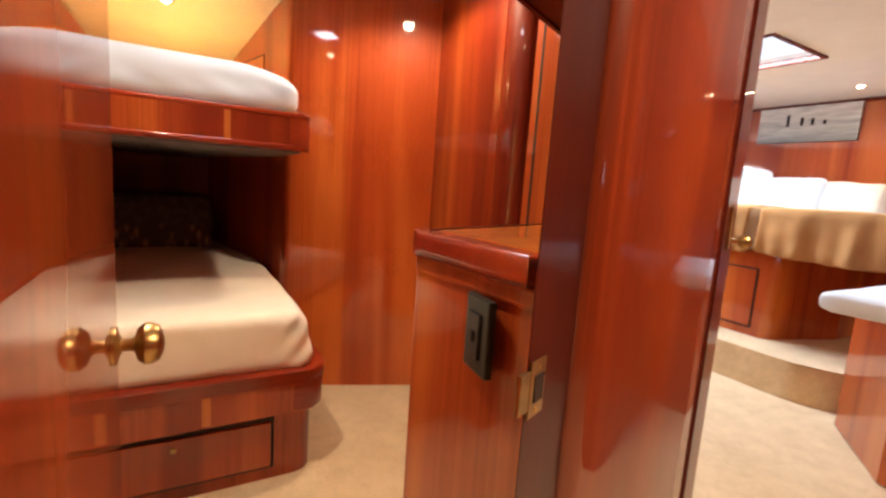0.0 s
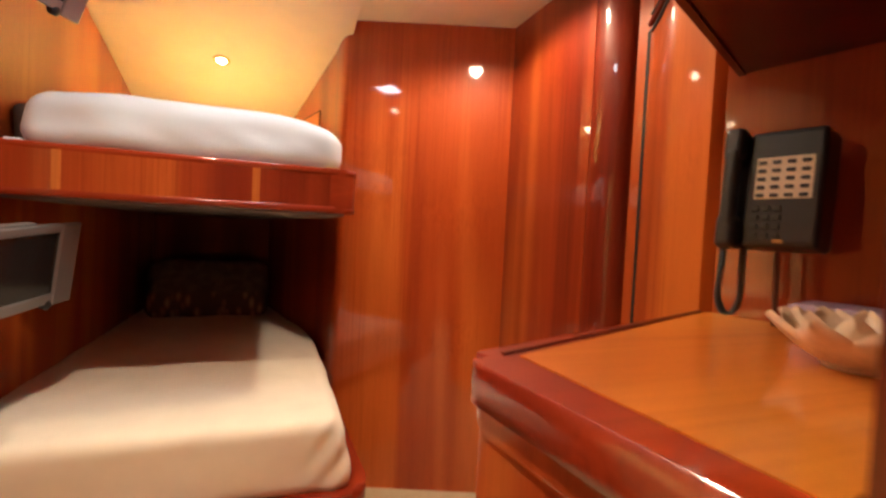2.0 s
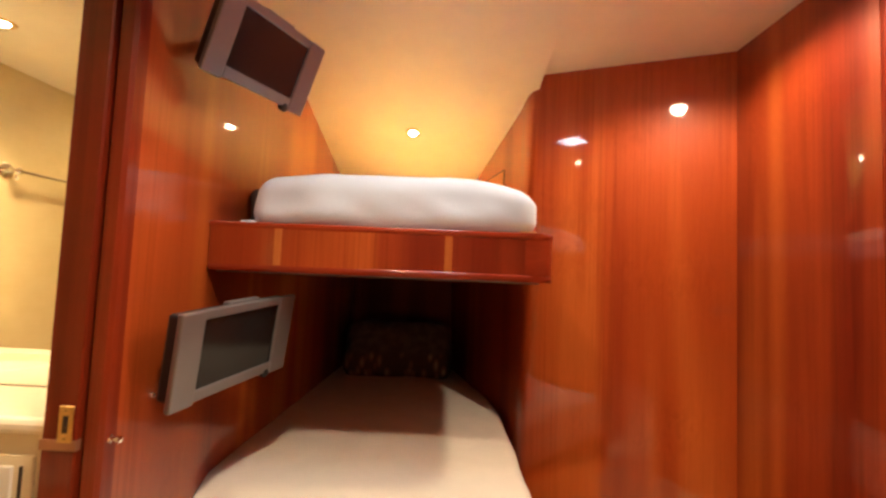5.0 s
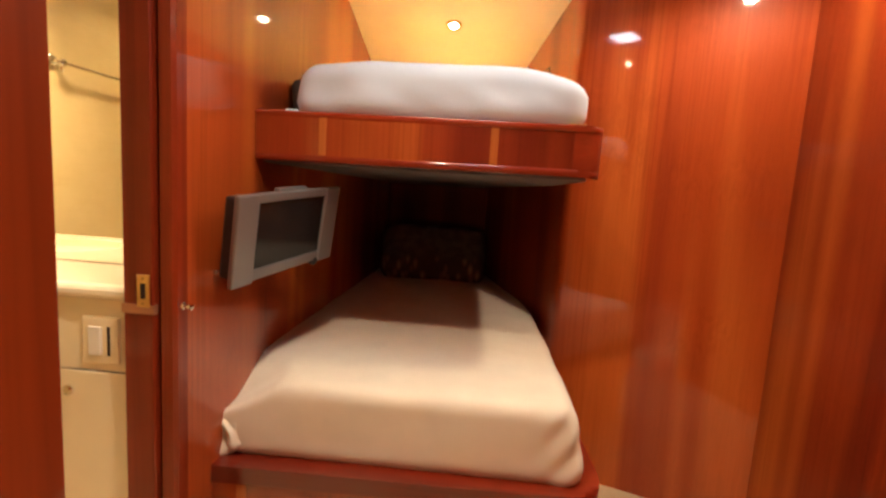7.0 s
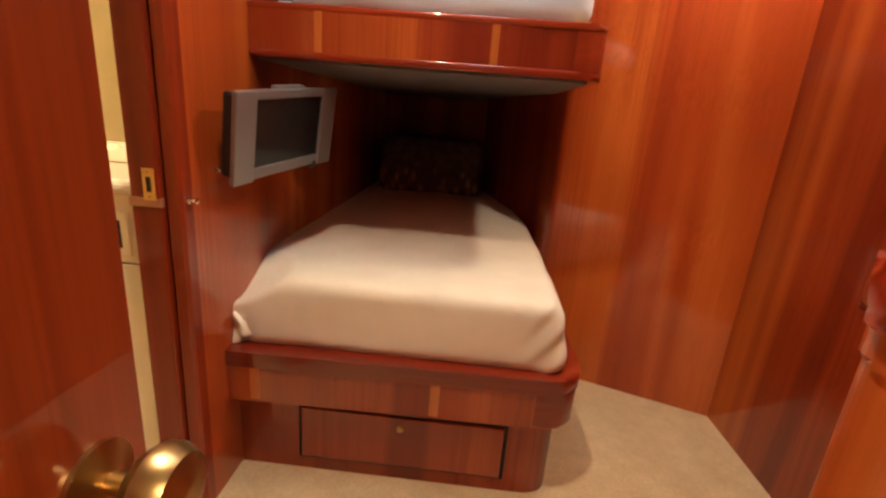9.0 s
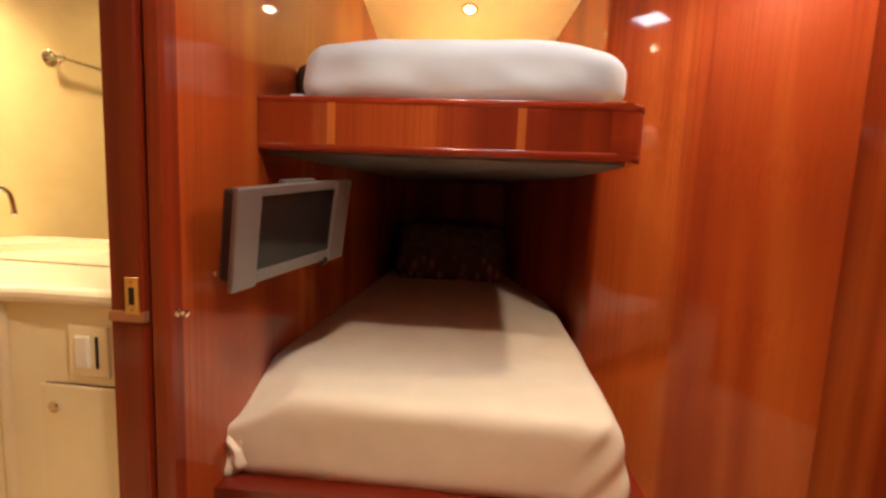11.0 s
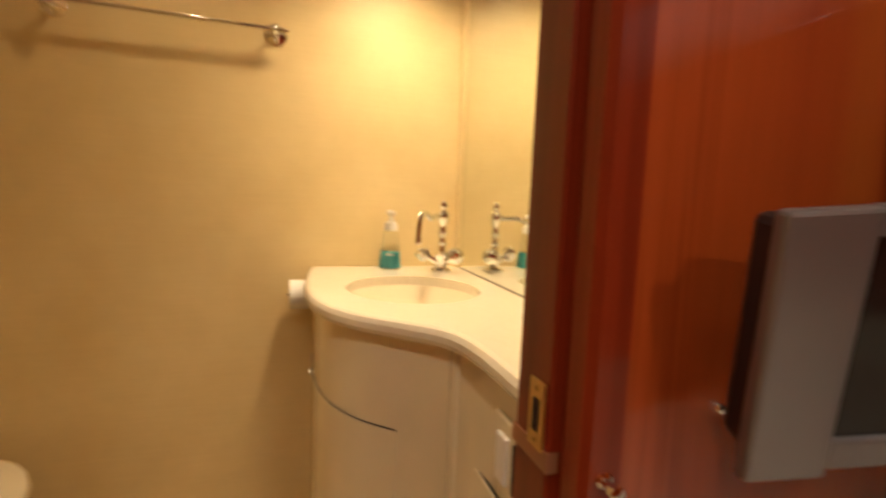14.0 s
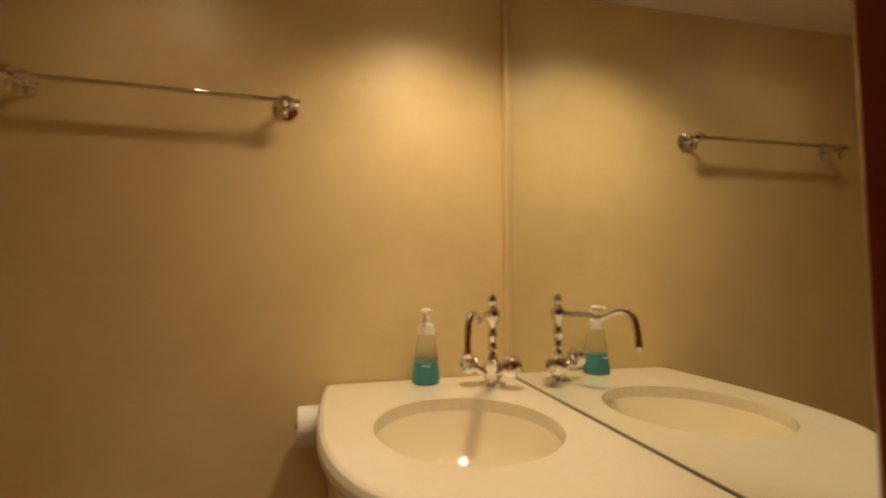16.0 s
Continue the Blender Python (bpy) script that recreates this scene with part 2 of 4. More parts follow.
def lit(name, colour, strength):
    m, n, l, p = shader(name)
    p.inputs["Emission Color"].default_value = (*colour, 1)
    p.inputs["Emission Strength"].default_value = strength
    return m


carpet, wallpaper, marble = carpet_material(), wallpaper_material(), marble_material()
flower_print, sea_print, mirror_silver = print_material(), sea_photo_material(), mirror_material()
clear_plastic = glass_material("clear_plastic", (0.95, 0.97, 0.96))
blue_soap = plain("blue_green_soap", (0.09, 0.43, 0.50), 0.15, vary=0.05)
bulb_glow = lit("halogen_bulb", (1.0, 0.80, 0.54), 60.0)
shell_pink = plain("pale_shell", (0.80, 0.62, 0.45), 0.3, vary=0.15, scale=30)


# ---- building blocks ----
def linked(name, bm, material, smooth=False):
    bmesh.ops.recalc_face_normals(bm, faces=bm.faces)
    for e in bm.edges:
        e.smooth = len(e.link_faces) == 2 and e.calc_face_angle(0) < radians(38)
    data = bpy.data.meshes.new(name)
    bm.to_mesh(data)
    bm.free()
    data.materials.append(material)
    if smooth:
        for f in data.polygons:
            f.use_smooth = True
    return new(name, data)


def part(name, bm, material, parent, label="", smooth=False):
    ob = linked(name, bm, material, smooth)
    ob.parent = parent
    ob.matrix_parent_inverse = Matrix.Translation(-parent.location)
    return tagged(ob, label)


def thing(name, label, category, at=(0, 0, 0), group="", kind=""):
    ob = new(name)
    ob.location, ob.empty_display_size = at, 0.05
    return tagged(ob, label, category, group, kind)


def setting(name, bm, material, label, category, smooth=False):
    return tagged(linked(name, bm, material, smooth), label, category, kind="structure")


def rounded_edges(bm, width, segments=2, edges=None):
    if width:
        bmesh.ops.bevel(bm, geom=list(edges or bm.edges), offset=width, segments=segments, profile=0.5, affect="EDGES", clamp_overlap=True)
    return bm


def box(x0, x1, y0, y1, z0, z1, bevel=0.0, segments=2):
    bm = bmesh.new()
    bmesh.ops.create_cube(bm, size=1, matrix=Matrix.Translation(((x0 + x1) / 2, (y0 + y1) / 2, (z0 + z1) / 2)) @ Matrix.Diagonal((x1 - x0, y1 - y0, z1 - z0, 1)))
    return rounded_edges(bm, bevel, segments)


def turned(bm, m):
    bmesh.ops.transform(bm, matrix=m, verts=bm.verts)
    return bm


def joined(*many):
    data, out = bpy.data.meshes.new("scratch"), bmesh.new()
    for bm in many:
        bm.to_mesh(data)
        out.from_mesh(data)
        bm.free()
    bpy.data.meshes.remove(data)
    return out


def prism(outline, z0, z1, bevel=0.0, segments=2):
    bm = bmesh.new()
    low = [bm.verts.new((x, y, z0)) for x, y in outline]
    high = [bm.verts.new((x, y, z1)) for x, y in outline]
    bm.faces.new(low)
    top = bm.faces.new(high)
    for i in range(len(low)):
        j = (i + 1) % len(low)
        bm.faces.new((low[i], low[j], high[j], high[i]))
    return rounded_edges(bm, bevel, segments, [e for e in bm.edges if abs(e.verts[0].co.z - e.verts[1].co.z) < 1e-6]) if bevel else bm


def round_corners(points, radii, steps=6):
    """A closed outline with its corners rounded."""
    out, n = [], len(points)
    for i, (p, r) in enumerate(zip(points, radii)):
        p, a, b = Vector(p), Vector(points[i - 1]), Vector(points[(i + 1) % n])
        if r <= 0:
            out.append(tuple(p))
            continue
        s, e = p + (a - p).normalized() * r, p + (b - p).normalized() * r
        for k in range(steps + 1):
            t = k / steps
            out.append(tuple((1 - t) ** 2 * s + 2 * t * (1 - t) * p + t * t * e))
    return out


def smooth_line(points, steps=6):
    """A curve through the points."""
    out, v = [], [Vector(p) for p in points]
    for i in range(len(v) - 1):
        a, b, c, d = v[max(i - 1, 0)], v[i], v[i + 1], v[min(i + 2, len(v) - 1)]
        for k in range(steps):
            t = k / steps
            out.append(tuple(0.5 * (2 * b + (c - a) * t + (2 * a - 5 * b + 4 * c - d) * t * t + (3 * b - a - 3 * c + d) * t ** 3)))
    return out + [tuple(v[-1])]


def offset_line(points, d):
    """The open line moved sideways: to its left by d."""
    v, out = [Vector(p) for p in points], []
    for i, p in enumerate(v):
        t = (v[min(i + 1, len(v) - 1)] - v[max(i - 1, 0)]).normalized()
        out.append(tuple(p + Vector((-t.y, t.x)) * d))
    return out


def slab_along(points, d, z0, z1, bevel=0.0):
    return prism(list(points) + offset_line(points, d)[::-1], z0, z1, bevel)


def lathe(profile, m=Matrix(), steps=24, capped=True):
    """A turned body round z from (radius, height) pairs."""
    bm, rings = bmesh.new(), []
    for r, z in profile:
        rings.append([bm.verts.new((r * math.cos(2 * math.pi * k / steps), r * math.sin(2 * math.pi * k / steps), z)) for k in range(steps)])
    for a, b in zip(rings, rings[1:]):
        for k in range(steps):
            bm.faces.new((a[k], a[(k + 1) % steps], b[(k + 1) % steps], b[k]))
    for ring in (rings[0], rings[-1]) if capped else ():
        bm.faces.new(ring)
    return turned(bm, m)


def tube(points, radius, steps=10):
    v, bm, rings = [Vector(p) for p in points], bmesh.new(), []
    for i, p in enumerate(v):
        t = (v[min(i + 1, len(v) - 1)] - v[max(i - 1, 0)]).normalized()
        u = t.orthogonal().normalized() if i == 0 else (u - t * u.dot(t)).normalized()
        w = t.cross(u)
        rings.append([bm.verts.new(p + radius * (math.cos(2 * math.pi * k / steps) * u + math.sin(2 * math.pi * k / steps) * w)) for k in range(steps)])
    for a, b in zip(rings, rings[1:]):
        for k in range(steps):
            bm.faces.new((a[k], a[(k + 1) % steps], b[(k + 1) % steps], b[k]))
    bm.faces.new(rings[0])
    bm.faces.new(rings[-1])
    return bm


def cushion(x0, x1, y0, y1, z0, z1, r, cells=(40, 40, 8), wrinkle=0.006, grain=5.0, seed=0.0, crown=0.0):
    """A soft rounded body with faint folds."""
    bm, index = bmesh.new(), {}
    n, lo, hi = cells, (x0, y0, z0), (x1, y1, z1)

    def vert(i, j, k):
        if (i, j, k) not in index:
            p = Vector([a + (b - a) * c / m for a, b, c, m in zip(lo, hi, (i, j, k), n)])
            core = Vector([min(max(c, a + r), b - r) for c, a, b in zip(p, lo, hi)])
            if (p - core).length > 1e-9:
                p = core + (p - core).normalized() * r
            u, w = 2 * i / n[0] - 1, 2 * j / n[1] - 1
            p.z += crown * (1 - u * u) * (1 - w * w) * (k / n[2])
            q = p * grain + Vector((seed, seed * 2, 0))
            p += Vector((noise.noise(q), noise.noise(q + Vector((9, 0, 0))), noise.noise(q + Vector((0, 9, 0))))) * wrinkle
            q = q * 3.1
            p += Vector((noise.noise(q), noise.noise(q + Vector((7, 0, 0))), noise.noise(q + Vector((0, 7, 0))))) * wrinkle * 0.35
            index[i, j, k] = bm.verts.new(p)
        return index[i, j, k]

    for a, b, c in ((0, 1, 2), (1, 2, 0), (2, 0, 1)):
        for side in (0, n[c]):
            for i in range(n[a]):
                for j in range(n[b]):
                    quad = []
                    for di, dj in ((0, 0), (1, 0), (1, 1), (0, 1)):
                        key = [0, 0, 0]
                        key[a], key[b], key[c] = i + di, j + dj, side
                        quad.append(vert(*key))
                    bm.faces.new(quad)
    return bm


def turn_to(z_axis, at):
    """A pose at a place, with its z along the given way."""
    return Matrix.Translation(at) @ Vector(z_axis).to_track_quat("Z", "Y").to_matrix().to_4x4()


def basis(x, y, at):
    """A pose with its x and y along two given ways."""
    x = Vector(x).normalized()
    z = x.cross(Vector(y)).normalized()
    return Matrix.Translation(at) @ Matrix((x, z.cross(x), z)).transposed().to_4x4()


CEIL = 2.03

# ---- floor and ceilings ----
setting("floor", box(-1.7, 5.3, -1.4, 4.4, -0.06, 0), carpet, "beige cut-pile carpet fitted wall to wall", "carpet")


def ceiling_with_hatch(x0, x1, y0, y1, hx0, hx1, hy0, hy1):
    return joined(box(x0, hx0, y0, y1, CEIL, CEIL + 0.09), box(hx1, x1, y0, y1, CEIL, CEIL + 0.09),
                  box(hx0, hx1, y0, hy0, CEIL, CEIL + 0.09), box(hx0, hx1, hy1, y1, CEIL, CEIL + 0.09))


setting("ceiling", ceiling_with_hatch(-1.7, 1.46, -1.4, 4.4, 0.29, 0.48, 1.80, 2.06), headliner, "smooth cream headliner with recessed downlights", "ceiling")
setting("ceiling_master", ceiling_with_hatch(1.46, 5.3, -1.4, 4.4, 3.06, 3.66, 1.89, 2.49), master_liner, "off-white headliner of the master cabin", "ceiling")
slope = smooth_line([(2.25, 2.0290), (2.50, 2.022), (2.72, 1.995), (2.95, 1.93), (3.48, 1.78), (4.1, 1.60)], 5)
bm = bmesh.new()
rows = [[bm.verts.new((x, y, z)) for y, z in slope + [(4.1, 2.0295), (2.25, 2.0295)]] for x in (-0.26, 0.74)]
bm.faces.new(rows[0])
bm.faces.new(rows[1])
for k in range(len(rows[0])):
    j = (k + 1) % len(rows[0])
    bm.faces.new((rows[0][k], rows[0][j], rows[1][j], rows[1][k]))
setting("ceiling_alcove", bm, headliner, "cream headliner sloping down over the bunks", "ceiling", True)


def hatch(name, x0, x1, y0, y1, label):
    t = thing(name, label, "skylight", ((x0 + x1) / 2, (y0 + y1) / 2, CEIL), kind="structure")
    part("frosted_pane", box(x0, x1, y0, y1, CEIL + 0.05, CEIL + 0.06), frosted, t)
    w = 0.022
    part("trim", joined(box(x0 - w, x0 + 0.004, y0 - w, y1 + w, CEIL - 0.012, CEIL + 0.02, 0.004), box(x1 - 0.004, x1 + w, y0 - w, y1 + w, CEIL - 0.012, CEIL + 0.02, 0.004),
                        box(x0, x1, y0 - w, y0 + 0.004, CEIL - 0.013, CEIL + 0.02, 0.004), box(x0, x1, y1 - 0.004, y1 + w, CEIL - 0.013, CEIL + 0.02, 0.004)), cherry_red, t)


hatch("window_1", 0.29, 0.48, 1.80, 2.06, "frosted deck hatch in the cabin ceiling")
hatch("window_2", 3.06, 3.66, 1.89, 2.49, "bright square deck hatch with thin wooden trim")


def downlight(place, normal=(0, 0, -1), label="small round recessed halogen downlight"):
    t = thing("downlight", label, "downlight", place, "recessed ceiling downlights")
    m = turn_to(normal, place)
    part("ring", lathe([(0.021, -0.004), (0.021, 0.002), (0.024, 0.005), (0.034, 0.005), (0.037, 0.0), (0.037, -0.004)], m, 28, False), brass, t, "slim brass ring", True)
    part("bulb", lathe([(0.0205, -0.002), (0.0205, 0.004), (0.016, 0.009), (0.009, 0.0125), (0.002, 0.0135)], m, 20), bulb_glow, t, "glowing halogen lens", True)


downlight((1.08, 2.16, CEIL))
downlight((0.19, 1.53, CEIL))
downlight((0.20, 3.14, 1.876), (0, -0.27, -1))
downlight((-1.03, 1.89, 1.918))
downlight((-1.05, 1.30, 1.918))
downlight((1.15, 0.20, CEIL))
downlight((4.60, 2.02, CEIL))
downlight((4.75, 0.42, CEIL))

# ---- walls of the bunk cabin ----
setting("wall_west", prism([(-0.350, 1.874), (-0.254, 1.874), (-0.240, 4.15), (-0.350, 4.15)], 0, CEIL), cherry_z, "varnished cherry bulkhead beside the bunks", "wall")
corner = smooth_line([(1.388, 2.566), (1.392, 2.35), (1.396, 2.13), (1.402, 2.045)], 6)
# this wall's dimness is put into the darker cherry
setting("wall_east", slab_along(corner, 0.05, 0, CEIL), cherry_shaded, "varnished cherry panel beside the closet", "wall", True)
column = smooth_line([(1.402, 2.043), (1.399, 2.025), (1.402, 1.985), (1.418, 1.945), (1.445, 1.917), (1.478, 1.905)], 6)
setting("trim_column", slab_along(column, 0.05, 0, CEIL), cherry_column, "dark half-round cherry corner post beside the closet", "trim", True)
face = [(0.40, 4.15)] + smooth_line([(0.690, 2.93), (0.700, 2.865), (0.718, 2.826), (0.762, 2.802)], 5) + [(1.388, 2.566)]
# extra brightness of this front is put into the lighter cherry
setting("wall_north", slab_along(face, 0.05, 0, CEIL), cherry_lit, "varnished cherry locker front with figured upright grain", "wall", True)
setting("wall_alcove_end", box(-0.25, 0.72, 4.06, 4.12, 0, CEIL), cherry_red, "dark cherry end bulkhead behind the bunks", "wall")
setting("wall_south", prism([(-0.289, 1.377), (0.150, 0.52), (0.085, 0.49), (-0.352, 1.345)], 0, CEIL), cherry_z, "cherry bulkhead between cabin and washroom", "wall")
front = smooth_line([(0.744, 0.918), (0.750, 0.902), (0.772, 0.893), (0.80, 0.893), (0.88, 0.899), (1.0, 0.915), (1.13, 0.945)], 6)
setting("wall_corridor", slab_along(front + [(1.27, 0.995)], 0.028, 0, CEIL), cherry_panel, "glossy cherry corridor panel, slightly bowed", "wall", True)
setting("wall_phone", prism([(1.283, 1.468), (1.375, 1.095), (1.425, 1.105), (1.335, 1.49)], 0, CEIL), cherry_z, "cherry bulkhead behind the telephone", "wall")
# outer shell that closes the boat
setting("wall_hull_west", box(-1.72, -1.66, -1.4, 4.4, 0, CEIL), cherry_z, "plain hull side", "wall")
setting("wall_hull_end", box(-1.7, 5.3, 4.3, 4.36, 0, CEIL), cherry_z, "plain end bulkhead", "wall")
setting("wall_corridor_end", box(-1.7, 5.3, -1.36, -1.3, 0, CEIL), cherry_z, "cherry bulkhead at the corridor's end", "wall")
# never in view; cream only to put a pale reflection on the corridor panel
setting("wall_corridor_side", box(-0.62, -0.56, -1.3, 0.75, 0, CEIL), headliner, "unseen corridor side, made cream as a reflector for the glossy panel", "wall")
setting("wall_corridor_link", prism([(-0.60, 0.70), (0.085, 0.49), (0.10, 0.53), (-0.60, 0.75)], 0, CEIL), cherry_z, "cherry corridor side", "wall")

# ---- entry door, frame and latch ----
frame_1 = thing("door_frame", "dark cherry frame post of the cabin entry", "door frame", (0.68, 0.87, 0), kind="structure")
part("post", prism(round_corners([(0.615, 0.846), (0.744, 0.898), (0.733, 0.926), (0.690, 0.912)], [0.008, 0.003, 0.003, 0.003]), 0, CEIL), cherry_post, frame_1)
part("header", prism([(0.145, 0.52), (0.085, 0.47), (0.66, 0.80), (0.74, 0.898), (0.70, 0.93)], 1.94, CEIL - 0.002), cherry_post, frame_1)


def strike(name, m, parent_label):
    """A brass strike plate with its slot, facing along z of the pose."""
    t = thing(name, parent_label, "strike plate", m.translation)
    part("plate", turned(box(-0.014, 0.014, -0.034, 0.034, 0, 0.003, 0.001, 1), m), brass, t)
    part("slot", turned(box(-0.005, 0.005, -0.016, 0.016, 0.002, 0.0042), m), gap_dark, t)
    for y in (0.026, -0.026):
        part("screw", lathe([(0.003, 0.003), (0.003, 0.0044), (0.001, 0.005)], m @ Matrix.Translation((0, y, 0)), 8), old_brass, t)
    return t


sp_pose = basis((0.925, 0.38, 0), (0, 0, 1), (0.640, 0.8555, 0.852))
entry_strike = thing("strike_plate", "dull brass strike plate with a lip on the cherry post", "strike plate", sp_pose.translation)
part("plate", turned(box(-0.019, 0.021, -0.037, 0.037, 0, 0.003, 0.001, 1), sp_pose), old_brass, entry_strike)
part("slot", turned(box(-0.008, 0.016, -0.018, 0.018, 0.002, 0.0042), sp_pose), gap_dark, entry_strike)
part("lip", turned(box(-0.042, -0.017, -0.026, 0.026, -0.004, 0.002, 0.001, 1), sp_pose), old_brass, entry_strike, "bent brass lip")
for y in (0.028, -0.028):
    part("screw", lathe([(0.003, 0.003), (0.003, 0.0044), (0.001, 0.005)], sp_pose @ Matrix.Translation((0, y, 0)), 8), brass, entry_strike)

door = thing("door_1", "open glossy cherry door with brass knobs", "door", (0.165, 0.84, 0), kind="structure")
part("leaf", box(0.145, 0.185, 0.525, 1.152, 0.012, 1.93, 0.003, 1), cherry_door, door)


def knob_set(place, way, parent, material):
    m = turn_to(way, place)
    k = part("knob", lathe([(0.008, 0.0), (0.0075, 0.018), (0.010, 0.022), (0.020, 0.025), (0.0265, 0.033), (0.0265, 0.040), (0.022, 0.048), (0.010, 0.053), (0.002, 0.054)], m, 28), material, parent, "egg-shaped brass knob", True)
    part("rose", lathe([(0.024, 0.0), (0.024, 0.003), (0.014, 0.006), (0.010, 0.008)], m, 24), material, parent, "round brass rose", True)


knob_set((0.185, 1.112, 0.869), (1, 0, 0), door, old_brass)
knob_set((0.145, 1.112, 0.869), (-1, 0, 0), door, old_brass)
part("latch_plate", box(0.153, 0.177, 1.151, 1.154, 0.84, 0.905), brass, door, "brass latch plate in the edge")

# ---- washroom doorway ----
frame_2 = thing("door_frame", "cherry doorway of the washroom, its tone partly darkened for shadow", "door frame", (-0.32, 1.63, 0), kind="structure")
part("post", box(-0.354, -0.288, 1.848, 1.872, 0, CEIL, 0.003, 1), cherry_jamb, frame_2)
part("post", box(-0.354, -0.313, 1.378, 1.398, 0, CEIL, 0.003, 1), cherry_jamb, frame_2)
part("post", box(-0.299, -0.284, 1.378, 1.3995, 0, CEIL, 0.003, 1), cherry_jamb, frame_2)
part("gap", box(-0.313, -0.299, 1.378, 1.389, 0, CEIL), gap_dark, frame_2, "dark gap in the doorpost")
part("casing", prism([(-0.279, 1.8735), (-0.279, 1.858), (-0.254, 1.858), (-0.246, 1.864), (-0.246, 1.896), (-0.2535, 1.900), (-0.2535, 1.8735)], 0, CEIL), cherry_jamb, frame_2)
part("casing", prism([(-0.283, 1.392), (-0.268, 1.400), (-0.246, 1.358), (-0.262, 1.346)], 0, CEIL), cherry_jamb, frame_2)
part("header", box(-0.354, -0.288, 1.399, 1.847, 1.96, CEIL - 0.002), cherry_jamb, frame_2)
washroom_strike = strike("strike_plate", basis((1, 0, 0), (0, 0, 1), (-0.308, 1.8475, 0.881)), "brass strike plate in the washroom doorpost")
part("lip", joined(box(-0.356, -0.286, 1.8455, 1.8475, 0.832, 0.852, 0.0005, 1), box(-0.2875, -0.2855, 1.8455, 1.858, 0.832, 0.852)), plain("dull_copper", (0.42, 0.20, 0.11), 0.42, metal=0.5), washroom_strike, "dull bent lip below the plate")
strike("strike_plate", basis((-1, 0, 0), (0, 0, 1), (-0.287, 1.4005, 0.893)), "brass latch plate in the washroom doorpost")
btn = thing("door_stop", "small chrome door catch on the cherry bulkhead", "door catch", (-0.250, 1.876, 0.845))
part("catch", lathe([(0.008, 0), (0.008, 0.004), (0.004, 0.006), (0.004, 0.016), (0.007, 0.018), (0.007, 0.024), (0.002, 0.026)], turn_to((1, -0.1, 0), (-0.247, 1.878, 0.847)), 14), chrome, btn, "", True)

# ---- bunks ----
def bunk_outline(x0, x1, y0, y1, r, left=0, skew=0.0):
    """A bunk seen from above: one rounded free corner, narrowing towards the hull."""
    far = x1 - 0.235 * max(0, y1 - 2.83)
    side = [(x1, 2.83), (far, y1)] if y1 > 2.83 else [(x1, y1)]
    return round_corners([(x0, y0 - skew), (x1, y0), *side, (x0, y1)], [left, r] + [0] * (len(side) + 1), 10)


lower = thing("bunk_bed", "lower cherry bunk with rounded fiddle rail and drawer base", "bunk bed", (0.22, 3.0, 0))
part("base", prism(bunk_outline(-0.30, 0.682, 2.06, 4.05, 0.09), 0, 0.27), cherry_rail, lower, "", True)
part("rail", prism(bunk_outline(-0.285, 0.722, 2.024, 2.80, 0.11, 0.030, 0.022), 0.258, 0.384, 0.006, 2), cherry_rail, lower, "upright cherry veneer of the fiddle rail")
part("nosing", prism(bunk_outline(-0.286, 0.727, 2.019, 2.80, 0.113, 0.032, 0.022), 0.366, 0.411, 0.019, 5), cherry_nose, lower, "rounded solid cherry nosing with a bright sheen", True)
part("corner_block", prism(round_corners([(0.592, 2.0213), (0.7235, 2.0213), (0.7235, 2.16), (0.592, 2.16)], [0, 0.11, 0, 0], 10), 0.262, 0.3655, 0.005, 2), cherry_nose, lower, "solid rounded cherry corner", True)
part("platform", prism(bunk_outline(-0.25, 0.695, 2.10, 4.05, 0.08), 0.30, 0.395), cherry_y, lower)
for x in (0.31, -0.19):
    y = 2.0235 - 0.022 * (0.722 - x) / 1.007
    part("inlay", prism([(x, y - 0.001), (x + 0.026, y - 0.001), (x + 0.026, y + 0.003), (x, y + 0.003)], 0.266, 0.364), pale_veneer, lower, "pale veneer strip")
drawer = part("drawer", box(-0.064, 0.530, 2.048, 2.075, 0.052, 0.222, 0.004), cherry_rail, lower, "cherry drawer front")
part("gap", box(-0.073, 0.541, 2.055, 2.07, 0.045, 0.236), gap_dark, lower, "dark gap round the drawer")
part("pull", lathe([(0.010, 0), (0.010, 0.003), (0.006, 0.006), (0.002, 0.006)], turn_to((0, -1, 0), (0.23, 2.048, 0.185)), 16), old_brass, lower, "small round brass push button")

upper = thing("bunk_bed", "upper cherry bunk shelf with rounded fiddle rail", "bunk bed", (0.22, 3.0, 1.18))
part("rail", prism(bunk_outline(-0.250, 0.682, 2.20, 4.05, 0.07), 1.194, 1.304, 0.004, 2), cherry_rail, upper, "upright cherry veneer of the fiddle rail")
part("nosing", prism(bunk_outline(-0.251, 0.685, 2.197, 4.05, 0.073), 1.297, 1.314, 0.007, 3), cherry_nose, upper, "thin solid cherry top edge with a bright sheen", True)
part("lower_lip", prism(bunk_outline(-0.2505, 0.684, 2.198, 4.05, 0.072), 1.181, 1.200, 0.008, 3), cherry_nose, upper, "rounded solid cherry lower edge", True)
part("corner_block", prism(bunk_outline(0.600, 0.6835, 2.1985, 2.40, 0.071), 1.2015, 1.2965), cherry_nose, upper, "solid rounded cherry corner", True)
part("underside", prism(bunk_outline(-0.245, 0.655, 2.235, 4.05, 0.05), 1.176, 1.19), plain("grey_liner", (0.13, 0.12, 0.12), 0.8), upper, "dark grey padded underside")
